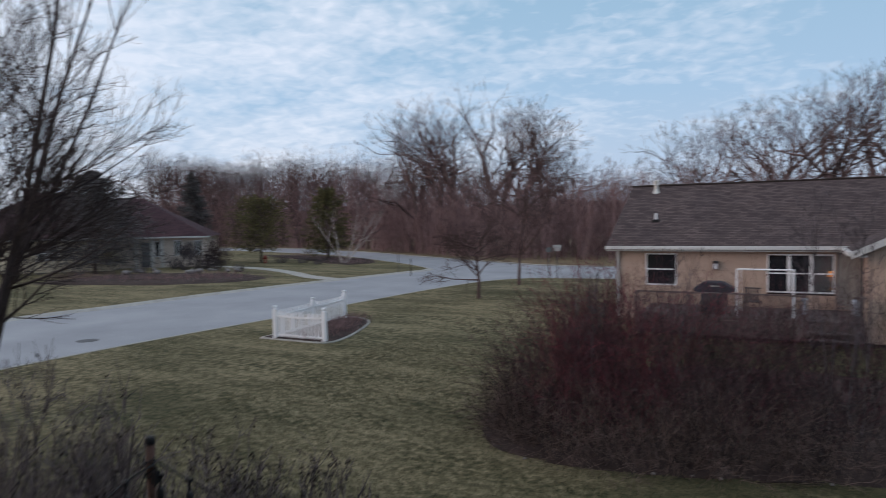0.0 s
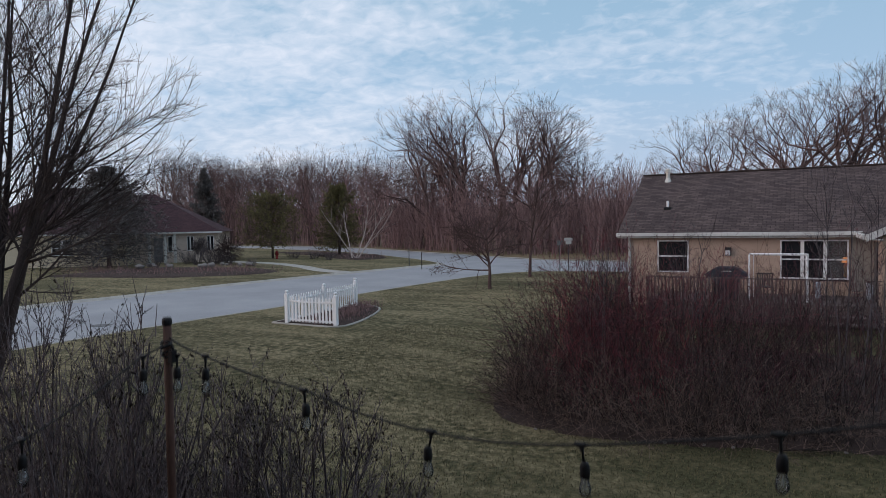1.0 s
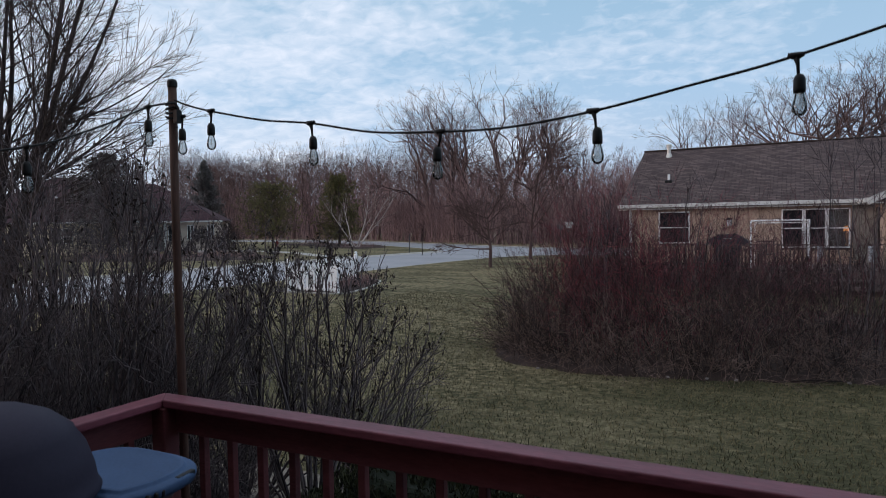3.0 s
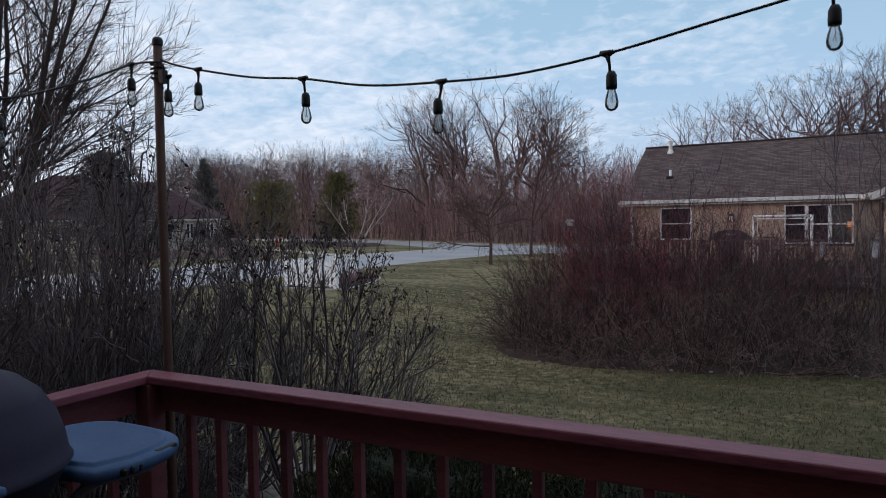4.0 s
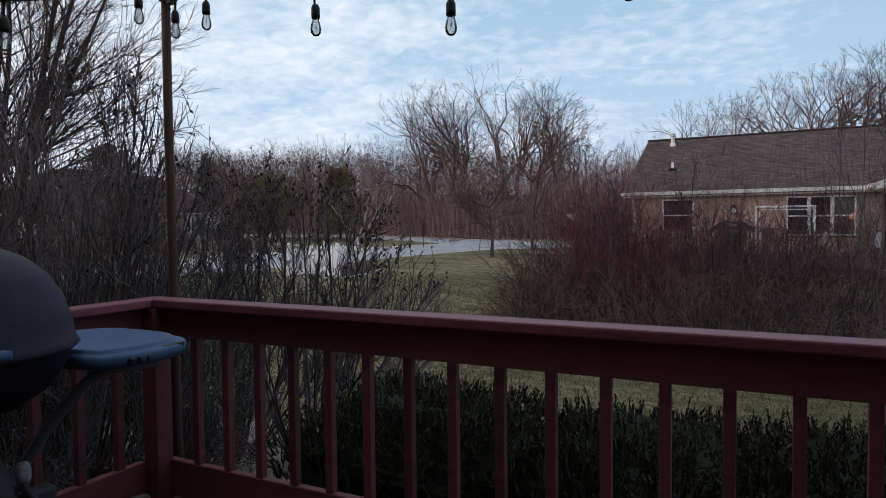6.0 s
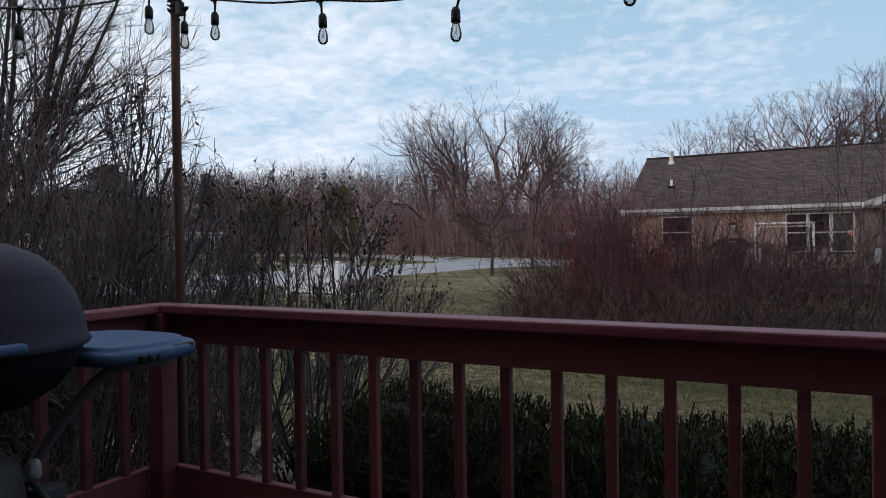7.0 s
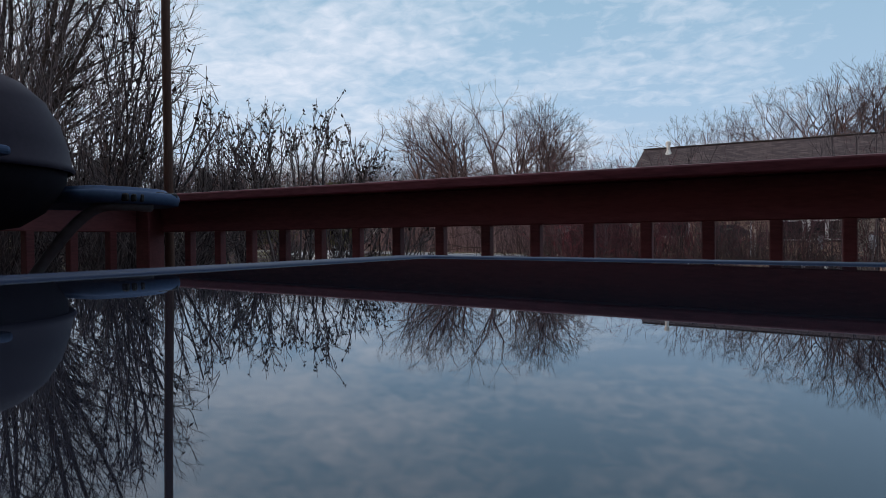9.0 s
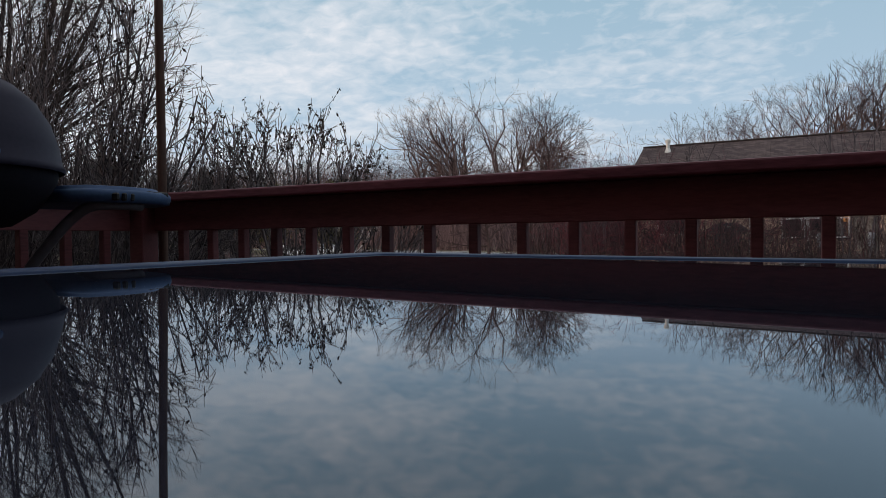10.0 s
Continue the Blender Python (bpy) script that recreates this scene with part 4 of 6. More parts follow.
for (xa, za), (xb, zb) in (((WX - 0.46, E_Z - 0.06), (12.0, E_Z + 1.74)), ((12.0, E_Z + 1.74), (15.7, E_Z - 0.06))):
    v = [bm.verts.new(p) for p in ((xa, WF - 0.42, za - 0.20), (xb, WF - 0.42, zb - 0.20), (xb, WF - 0.42, zb + 0.02), (xa, WF - 0.42, za + 0.02), (xa, WF - 0.38, za - 0.20), (xb, WF - 0.38, zb - 0.20), (xb, WF - 0.38, zb + 0.02), (xa, WF - 0.38, za + 0.02))]
    for q in ((0, 1, 2, 3), (7, 6, 5, 4), (0, 4, 5, 1), (3, 2, 6, 7), (0, 3, 7, 4), (1, 5, 6, 2)):
        bm.faces.new([v[i] for i in q])
part("rake_board", bm, TRIM, house, "white rake board")
bm = bmesh.new()
v = [bm.verts.new(p) for p in ((WX, WF - 0.02, E_Z - 0.1), (15.0, WF - 0.02, E_Z - 0.1), (12.0, WF - 0.02, E_Z + 1.5))]
bm.faces.new(v)
part("gable_wall", bm, SIDING, house)
part("wing_soffit", box_bm(WX - 0.44, WX - 0.01, WF - 0.37, 0.0, E_Z - 0.20, E_Z - 0.17), TRIM, house)
part("wing_gutter", box_bm(WX - 0.55, WX - 0.44, WF - 0.38, 0.0, E_Z - 0.17, E_Z - 0.03), TRIM, house, "white gutter")

# neighbour's deck
nd = thing("neighbour_deck", "weathered grey-brown raised deck with a railing beside the house", "deck", (-3.45, 24.85, 0), -1.5)
part("platform", box_bm(1.75, 8.70, -2.75, WY - 0.05, -0.05, 0.05), GREYDECK, nd)
part("skirt", box_bm(1.75, 8.70, -2.76, -2.72, HZ, -0.06), GREYDECK, nd)
part("rail_cap", box_bm(1.70, 7.05, -2.80, -2.66, 0.83, 0.87), GREYDECK, nd)
part("rail_cap", box_bm(8.35, 8.72, -2.80, -2.66, 0.83, 0.87), GREYDECK, nd)
for x in (1.75, 3.55, 5.35, 7.0, 8.4):
    part("rail_post", box_bm(x - 0.05, x + 0.05, -2.78, -2.68, HZ, 0.83), GREYDECK, nd)
slat = finish("slat", box_bm(-0.02, 0.02, -0.02, 0.02, 0.06, 0.83), GREYDECK)
for k in range(44):
    x = 1.87 + 0.12 * k
    if x < 6.98:
        s = new("slat", slat); s.parent = nd; s.location = (x, -2.73, 0)
for k in range(2):
    s = new("slat", slat); s.parent = nd; s.location = (8.5 + 0.12 * k, -2.73, 0)
for x in (7.02, 8.38):
    part("stair_rail", box_bm(x - 0.07, x + 0.07, -3.5, -2.8, 0.35, 0.80, 0.01, 1), mat("pale_grey_board", (0.36, 0.38, 0.42), (0.25, 0.27, 0.30), rough=0.7), nd, "pale grey stair rail")
part("stair_tread", box_bm(7.1, 8.3, -3.2, -2.8, -0.3, -0.25), GREYDECK, nd)
part("stair_tread", box_bm(7.1, 8.3, -3.5, -3.2, -0.48, -0.43), GREYDECK, nd)
cg = thing("covered_grill", "grill under a dark blue-grey fitted cover on the deck", "grill", (0.72, 22.85, 0.05), -1.5)
bm = bmesh.new()
pr = [(-0.64, 0.80), (-0.62, 0.90), (-0.36, 1.08), (-0.22, 1.13), (0.30, 1.13), (0.44, 1.07), (0.70, 0.90), (0.72, 0.80), (0.42, 0.74), (0.38, 0.0), (-0.32, 0.0), (-0.36, 0.74)]
a = [bm.verts.new((x, -0.3, z)) for x, z in pr]
b = [bm.verts.new((x, 0.3, z)) for x, z in pr]
bm.faces.new(a); bm.faces.new(b[::-1])
for i in range(len(pr)):
    j = (i + 1) % len(pr)
    bm.faces.new((a[j], a[i], b[i], b[j]))
part("cover", bevelled(bm, 0.03, 2), GRILLCOVER, cg)
part("label_bar", box_bm(-0.10, 0.22, -0.306, -0.301, 0.97, 1.01), KERB, cg, "pale printed label")
frame_ob = thing("pipe_frame", "white tubular frame standing on the neighbour's deck", "frame", (-3.45, 24.85, 0), -1.5)
bm = bmesh.new()
rod(bm, [(5.00, -2.2, 0.05), (5.00, -2.2, 1.62), (5.00, -2.2, 1.64), (6.72, -2.2, 1.64)], 0.03, 8)
part("front_bar", bm, VINYL, frame_ob)
bm = bmesh.new()
rod(bm, [(6.72, -2.2, 1.66), (6.72, -2.2, 0.05)], 0.045, 8)
part("upright", bm, VINYL, frame_ob)
bm = bmesh.new()
rod(bm, [(5.06, -1.0, 0.05), (5.06, -1.0, 1.55), (6.72, -1.0, 1.55)], 0.02, 8)
part("back_bar", bm, VINYL, frame_ob)
chair = thing("patio_chair", "dark metal patio chair on the neighbour's deck", "chair", (1.95, 23.3, 0.05), -1.5)
part("seat", box_bm(-0.27, 0.27, -0.25, 0.25, 0.40, 0.44, 0.01, 1), GREYPLASTIC, chair)
for k in range(7):
    part("back_slat", box_bm(-0.25 + 0.076 * k, -0.215 + 0.076 * k, 0.22, 0.25, 0.44, 0.84), GREYPLASTIC, chair)
part("top_rail", box_bm(-0.28, 0.28, 0.215, 0.255, 0.84, 0.88, 0.01, 1), GREYPLASTIC, chair)
for x in (-0.25, 0.25):
    for y in (-0.22, 0.22):
        part("leg", box_bm(x - 0.015, x + 0.015, y - 0.015, y + 0.015, 0, 0.4), GREYPLASTIC, chair)

# ---- house across the street ----
LF = (-0.459, 0.888)      # street view axis
LR = (0.888, 0.459)


def site(u, d):
    """Plan position: u metres across, d metres out along the garden axis from the deck."""
    return (2.45 + u * LR[0] + d * LF[0], -2.16 + u * LR[1] + d * LF[1])


lh = thing("hip_roof_house", "single-storey pale house with a maroon hip roof", "house", (*site(-21.9, 66.0), GZ), 38.0)
LE = 3.05                                 # eave height above its lawn
# local x runs right along the front, local y away


def hip(bm, x0, x1, y0, y1, z, rise, cut):
    e = [bm.verts.new(p) for p in ((x0, y0, z), (x1, y0, z), (x1, y1, z), (x0, y1, z))]
    r = [bm.verts.new(p) for p in ((x0 + cut, (y0 + y1) / 2, z + rise), (x1 - cut, (y0 + y1) / 2, z + rise))]
    bm.faces.new((e[0], e[1], r[1], r[0])); bm.faces.new((e[1], e[2], r[1])); bm.faces.new((e[2], e[3], r[0], r[1])); bm.faces.new((e[3], e[0], r[0]))
    bm.faces.new(e[::-1])


part("front_wall", box_bm(-8.3, -0.25, 0.5, 9.5, -0.1, LE - 0.1), PALEBRICK, lh, "pale stone-faced wall")
bm = bmesh.new()
lap_wall(bm, -22.0, -8.3, -2.5, -0.1, LE - 0.2, lap=0.2, holes=[(-14.6, -12.7, 1.0, 2.5)])
part("garage_wall", bm, CREAM, lh, "cream lap siding")
part("wall", box_bm(-22.0, -8.3, -2.35, 10.5, -0.1, LE - 0.15), CREAM, lh)
bm = bmesh.new(); hip(bm, -19.5, 0.1, -0.1, 10.1, LE - 0.06, 4.0, 7.2)
me = finish("roof", bm, ROOF_RED); uv_box(me); mesh_part("roof", me, lh, "maroon shingle hip roof")
bm = bmesh.new(); hip(bm, -23.0, -6.8, -3.1, 11.0, LE - 0.03, 4.6, 6.5)
me = finish("roof", bm, ROOF_RED); uv_box(me); mesh_part("roof", me, lh, "maroon shingle hip roof")
part("gutter", box_bm(-7.0, 0.2, -0.22, -0.10, LE - 0.17, LE - 0.02), TRIM, lh, "white gutter")
part("gutter", box_bm(-23.0, -6.8, -3.22, -3.1, LE - 0.15, LE), TRIM, lh, "white gutter")
for x0, x1, z0, z1 in ((-5.02, -4.62, 1.1, 2.6), (-3.22, -2.98, 1.2, 2.6), (-2.88, -2.64, 1.2, 2.6), (-1.32, -1.08, 1.2, 2.6), (-0.98, -0.74, 1.2, 2.6)):
    window_unit(lh, x0 + 0.01, x1 - 0.01, 0.42, z0, z1, [(x0 + 0.02, x1 - 0.02)], 0.99, f=0.04)
part("front_door", box_bm(-6.35, -5.5, 0.42, 0.47, 0.1, 2.45), mat("grey_door", (0.16, 0.17, 0.18), rough=0.5), lh, "grey front door")
for x in (-6.75, -5.25, -4.35):
    part("porch_column", box_bm(x - 0.12, x + 0.12, 0.1, 0.34, 0, LE - 0.15), TRIM, lh)
window_unit(lh, -14.5, -12.8, -2.45, 1.1, 2.4, [(-14.45, -13.75), (-13.55, -12.85)], 0.5)
part("roof_vent", box_bm(-15.2, -15.0, 0.5, 0.7, 5.0, 5.55), VINYL, lh, "white roof vent")

# ---- white corner fence with its bed ----
fence = thing("picket_fence", "white vinyl corner picket fence round a mulch bed", "fence")
A, B, C, D = [Vector((*p, GZ)) for p in ((-11.13, 16.22), (-13.28, 16.25), (-13.50, 18.70), (-13.70, 21.12))]


def fence_post(p, h):
    bm = bmesh.new()
    box(bm, p.x - 0.065, p.x + 0.065, p.y - 0.065, p.y + 0.065, GZ, GZ + h)
    po = part("post", bm, VINYL, fence)
    bm = bmesh.new()
    z = GZ + h
    lathe(bm, [(0.085, z), (0.085, z + 0.025), (0.04, z + 0.04), (0.035, z + 0.055), (0.065, z + 0.085), (0.07, z + 0.11), (0.05, z + 0.14), (0, z + 0.155)], 14, (p.x, p.y))
    part("finial", bm, VINYL, po, smooth=True)


def fence_run(p, q, lowp, lowq, count):
    """Pickets between two posts; the top follows a gentle scoop."""
    t = q - p
    L = t.length
    t.normalize()
    n = Vector((-t.y, t.x, 0))

    def bar(z0, z1, drop):
        bm = bmesh.new()
        rows = []
        for k in range(9):
            s = k / 8
            c = p + t * L * s
            dz = lowp * (1 - s) + lowq * s + drop * 4 * s * (1 - s)
            rows.append([bm.verts.new(c + n * w + Vector((0, 0, z + dz))) for w, z in ((-0.025, z0), (0.025, z0), (0.025, z1), (-0.025, z1))])
        for a, b in zip(rows, rows[1:]):
            for i in range(4):
                bm.faces.new((a[i], a[(i + 1) % 4], b[(i + 1) % 4], b[i]))
        bm.faces.new(rows[0][::-1]); bm.faces.new(rows[-1])
        part("rail", bm, VINYL, fence)
    bar(0.10, 0.16, 0)
    bar(0.78, 0.84, -0.03)
    for k in range(count):
        s = (k + 0.7) / (count + 0.4)
        c = p + t * L * s
        dz = lowp * (1 - s) + lowq * s - 0.03 * 4 * s * (1 - s)
        bm = bmesh.new()
        for w in (-0.012, 0.012):
            v = [bm.verts.new(c + t * x + n * w + Vector((0, 0, z))) for x, z in ((-0.036, 0.06), (0.036, 0.06), (0.036, 0.93 + dz), (0, 1.0 + dz), (-0.036, 0.93 + dz))]
            bm.faces.new(v if w > 0 else v[::-1])
        vs = bm.verts[:]
        bm.verts.ensure_lookup_table()
        for i in range(5):
            j = (i + 1) % 5
            bm.faces.new((bm.verts[i], bm.verts[j], bm.verts[5 + j], bm.verts[5 + i]))
        part("picket", bm, VINYL, fence)


for p, h in ((A, 1.02), (B, 1.02), (C, 1.04), (D, 1.06)):
    fence_post(p, h)
fence_run(B, A, 0, 0, 14)
fence_run(B, C, 0, 0, 15)
fence_run(C, D, 0.0, 0.0, 15)

def mound(name, outline, h, material, label, category="bed", lumps=0.03):
    """A low bed of soil or mulch inside an outline."""
    bm = bmesh.new()
    cx = sum(p[0] for p in outline) / len(outline)
    cy = sum(p[1] for p in outline) / len(outline)
    rg = random.Random(3)
    rings = []
    for s in (1.0, 0.93, 0.75, 0.5, 0.25):
        z = h * (0.05 if s == 1.0 else (1 - s * s) ** 0.4)
        ring = [(cx + (x - cx) * s, cy + (y - cy) * s) for x, y in outline]
        rings.append([bm.verts.new((x, y, float(ground(x, y)) + z - (0.03 if s == 1 else 0) + rg.uniform(-lumps, lumps) * (s < 1))) for x, y in ring])
    for a, b in zip(rings, rings[1:]):
        for i in range(len(outline)):
            j = (i + 1) % len(outline)
            bm.faces.new((a[i], a[j], b[j], b[i]))
    bm.faces.new(rings[-1])
    return solid(name, bm, material, label, category, kind="structure", smooth=True)


bed_line = smooth_line([(-13.75, 16.0), (-12.4, 15.95), (-11.0, 16.0), (-10.85, 16.9), (-11.4, 18.9), (-12.3, 20.8), (-13.6, 21.5), (-14.0, 20.6), (-13.9, 19.0), (-13.75, 17.3)], 4)
mound("mulch_bed", bed_line[:-1], 0.07, MULCH, "dark mulch bed edged with pale stone")
bm = bmesh.new()
ring = bed_line + [bed_line[0]]
rod(bm, [(x, y, GZ + 0.01) for x, y in ring], 0.045, 6)
solid("bed_edging", bm, KERB, "pale concrete edging round the mulch bed", "edging", smooth=True)

# ---- beds and small things across the street ----
far_bed = smooth_line([(-46, 27.6), (-40, 28.6), (-35, 30.0), (-31.5, 33.5), (-31.6, 37.0), (-36, 39.0), (-43, 37.5), (-50, 33.5)], 4)
mound("planting_bed", far_bed[:-1], 0.14, MULCH, "dark mulched planting bed before the house", lumps=0.08)
birch_bed = smooth_line([(-34.0, 51.0), (-33.0, 54.5), (-38, 60.5), (-48, 65.0), (-57, 66), (-53, 62.5), (-44, 57.5), (-38, 52.5)], 4)
mound("planting_bed", birch_bed[:-1], 0.12, MULCH, "dark mulched bed under the birch", lumps=0.08)
bm = bmesh.new()
wl = smooth_line([(-25.9, 36.5), (-29.5, 38.2), (-34, 41.5), (-40, 44.5), (-47, 46)], 5)
wr = smooth_line([(-25.6, 38.0), (-29.2, 39.6), (-33.6, 42.7), (-39.4, 45.8), (-46.5, 47.4)], 5)
va = [bm.verts.new((x, y, GZ + 0.012)) for x, y in wl]
vb = [bm.verts.new((x, y, GZ + 0.012)) for x, y in wr]
for i in range(len(va) - 1):
    bm.faces.new((va[i], va[i + 1], vb[i + 1], vb[i]))
solid("walkway", bm, KERB, "pale concrete walk crossing the far lawn", "path", kind="structure")


def marker(name, label, x, y, h, r, material, cap=None):
    t = thing(name, label, "marker post", (x, y, GZ))
    bm = bmesh.new()
    rod(bm, [(0, 0, -0.05), (0, 0, h)], r, 6)
    part("stake", bm, material, t)
    if cap:
        part("tip", box_bm(-r * 1.8, r * 1.8, -r * 1.8, r * 1.8, h, h + 0.1), cap, t)
    return t


marker("marker_stake", "thin dark stake at the kerb", *site(-2.55, 53.5), 1.5, 0.03, GREYPLASTIC)
marker("marker_stake", "thin wooden stake at the kerb", *site(-1.45, 50.5), 1.25, 0.03, TANTWIG)
hyd = thing("fire_hydrant", "small red hydrant standing on the far lawn", "hydrant", (*site(-17.2, 69.5), GZ))
bm = bmesh.new()
lathe(bm, [(0.12, 0), (0.16, 0.05), (0.12, 0.1), (0.12, 0.55), (0.17, 0.6), (0.15, 0.75), (0.06, 0.85), (0, 0.88)], 14)
part("barrel", bm, REDPAINT, hyd, smooth=True)
bm = bmesh.new()
rod(bm, [(-0.24, 0, 0.5), (0.24, 0, 0.5)], 0.07, 10)
part("outlet", bm, REDPAINT, hyd)
mb = thing("street_signs", "two plain pale signs on thin poles by the junction", "sign", (*site(8.75, 45.5), GZ))
for x, h, w in ((-0.55, 2.1, 0.25), (0.05, 2.3, 0.25)):
    bm = bmesh.new()
    rod(bm, [(x, 0, -0.05), (x, 0, h)], 0.03, 6)
    part("pole", bm, GREYPLASTIC, mb)
part("panel", box_bm(-0.72, -0.32, -0.05, -0.03, 1.80, 2.12), mat("dark_sign", (0.12, 0.14, 0.15), rough=0.5), mb)
part("panel", box_bm(-0.22, 0.38, -0.05, -0.03, 2.10, 2.30), mat("pale_sign", (0.42, 0.44, 0.45), rough=0.4), mb)
part("panel", box_bm(-0.10, 0.30, -0.055, -0.035, 1.86, 2.07), mat("pale_sign", (0.42, 0.44, 0.45), rough=0.4), mb)

# ---- shrubs by the deck ----


def sprout(rng, parents, at, angle, length, shrink, K, wiggle, lift, taper, min_radius, outward=0.0):
    """One young branch on every parent, starting at the share at of its run; length is in metres."""
    pts, rad = parents
    B, K0, _ = pts.shape
    u = np.clip(rng.uniform(at[0], at[1], B), 0, 0.9999) * (K0 - 1)
    i = u.astype(int)
    f = (u - i)[:, None]
    b = np.arange(B)
    p0, p1 = pts[b, i], pts[b, i + 1]
    start = p0 * (1 - f) + p1 * f
    r0 = rad[b, i] * (1 - f[:, 0]) + rad[b, i + 1] * f[:, 0]
    tan = unit(p1 - p0)
    side = rng.normal(0, 1, (B, 3))
    side[:, :2] += outward * unit(start * np.array([1, 1, 0]))[:, :2]
    side = unit(side - (side * tan).sum(-1, keepdims=True) * tan)
    a = np.radians(rng.normal(angle[0], angle[1], B))[:, None]
    return stems(rng, start, tan * np.cos(a) + side * np.sin(a), rng.uniform(length[0], length[1], B), np.maximum(r0 * shrink, min_radius), K, wiggle, lift, taper)


def joined(batches):
    return np.concatenate([b[0] for b in batches]), np.concatenate([b[1] for b in batches])


def vase_shrub(name, label, centre, width, height, count, seed, lean=(0, 0), tips=3, leaf=0, size=0.03, bark=DARKBARK, thick=0.011, category="shrub", steep=1.0, sparse=0.30, arch=0.004):
    """Bare shrub: stems fan from a narrow foot, fork twice and end in short twigs inside a rounded outline."""
    rng = np.random.default_rng(seed)
    t = thing(name, label, category, (centre[0], centre[1], float(ground(*centre))))
    a = rng.uniform(0, 2 * np.pi, count)
    r = rng.uniform(0.03, 1, count) ** 0.66
    start = np.stack([r * np.cos(a) * width * 0.15, r * np.sin(a) * width * 0.15, np.full(count, -0.02)], 1)
    tilt = np.radians(66 * steep) * r
    d = np.stack([np.cos(a) * np.sin(tilt) + lean[0], np.sin(a) * np.sin(tilt) + lean[1], np.cos(tilt)], 1)
    reach = 1 / np.sqrt((np.sin(tilt) / width) ** 2 + (np.cos(tilt) / height) ** 2) * rng.uniform(0.80, 1.0, count)
    main = stems(rng, start, d, reach * 0.80, rng.uniform(0.6, 1.2, count) * thick, 10, 0.075, arch, 0.45)
    side = joined([sprout(rng, main, (sparse, 0.97), (36, 10), (0.11 * height, 0.24 * height), 0.70, 6, 0.15, 0.08, 0.5, 0.0040, 0.4) for _ in range(5)])
    top = joined([sprout(rng, main, (0.95, 1.0), (22, 9), (0.10 * height, 0.20 * height), 0.90, 6, 0.14, 0.05, 0.5, 0.0040) for _ in range(2)])
    lim = joined([side, top])
    tw = joined([sprout(rng, lim, (0.30, 1.0), (38, 13), (0.03 * height, 0.085 * height), 0.75, 4, 0.18, 0.06, 0.6, 0.0027) for _ in range(tips)])
    # grown to the given height and half width
    ends = tw[0][:, -1]
    grow = np.array([width / np.percentile(np.hypot(ends[:, 0], ends[:, 1]), 93)] * 2 + [height / np.percentile(ends[:, 2], 99.3)])
    main, lim, tw = [(b[0] * grow, b[1]) for b in (main, lim, tw)]
    # no shoot breaks the rounded outline
    inside = [(b[0][:, -1] / np.array([width, width, height])) for b in (main, lim, tw)]
    main, lim, tw = [(b[0][k], b[1][k]) for b, k in zip((main, lim, tw), [(e ** 2).sum(1) < 1.22 for e in inside])]
    mesh_part("stem_clump", tube_mesh("stem_clump", [main], bark, 5), t)
    mesh_part("twig_crown", tube_mesh("twig_crown", [lim, tw], bark, 3), t)
    if leaf:
        P = tw[0]
        end = P[:, -1]
        score = end[:, 0] * 0.6 + end[:, 2] + rng.normal(0, 0.30, len(end))
        best = np.argsort(-score)[:max(12, int(len(end) * 0.10))]
        pick = rng.choice(best, leaf)
        c = end[pick] + (P[pick, 1] - end[pick]) * rng.uniform(0, 0.8, (leaf, 1))
        mesh_part("dry_foliage", leaves_mesh("dry_foliage", c + rng.normal(0, 0.005, (leaf, 3)), size, LEAF, rng, 1.3, 2.3), t, "clinging dried dark leaves")
    return t


def shrub(name, label, centre, spread, height, count, seed, lean=(0, 0), leaf=0, bark=DARKBARK, thick=0.011, twigs=(6, 4), category="shrub", fan=0.55, low=0.22, size=0.018):
    rng = np.random.default_rng(seed)
    t = thing(name, label, category, (centre[0], centre[1], GZ))
    a = rng.uniform(0, 2 * np.pi, count)
    r = np.sqrt(rng.uniform(0, 1, count))
    start = np.stack([r * np.cos(a) * spread[0] * 0.30, r * np.sin(a) * spread[1] * 0.30, np.full(count, -0.02)], 1)
    out = np.stack([np.cos(a) * r * fan + lean[0], np.sin(a) * r * fan + lean[1], np.ones(count)], 1)
    out[:, :2] += rng.normal(0, 0.09, (count, 2))
    L = height * rng.uniform(0.62, 1.0, count) * (1.03 - 0.14 * r)
    main = stems(rng, start, out, L, rng.uniform(0.6, 1.2, count) * thick, 9, 0.085, 0.025, 0.30)
    br = fork(rng, main, twigs[0], low, 0.99, (46, 12), (0.13, 0.30), 0.66, 6, 0.14, 0.06, 0.42, min_radius=0.0040)
    tw = fork(rng, br, twigs[1], 0.22, 1.0, (44, 14), (0.22, 0.46), 0.72, 3, 0.14, 0.06, 0.7, min_radius=0.0032)
    mesh_part("stem_clump", tube_mesh("stem_clump", [main], bark, 5), t)
    mesh_part("twig_crown", tube_mesh("twig_crown", [br, tw], bark), t)
    if leaf:
        P = tw[0]
        tips = P[:, -1]
        out_ = tips[:, 0] + 0.4 * tips[:, 2] + rng.normal(0, 0.35, len(tips))
        pick = rng.choice(np.argsort(-out_)[:int(len(tips) * 0.6)], leaf)
        f = rng.uniform(0.2, 1.0, (leaf, 1))
        c = P[pick, 1] * (1 - f) + tips[pick] * f
        mesh_part("dry_foliage", leaves_mesh("dry_foliage", c + rng.normal(0, 0.004, (leaf, 3)), size, LEAF, rng, 1.0, 2.4), t, "clinging dried dark leaves")
    return t


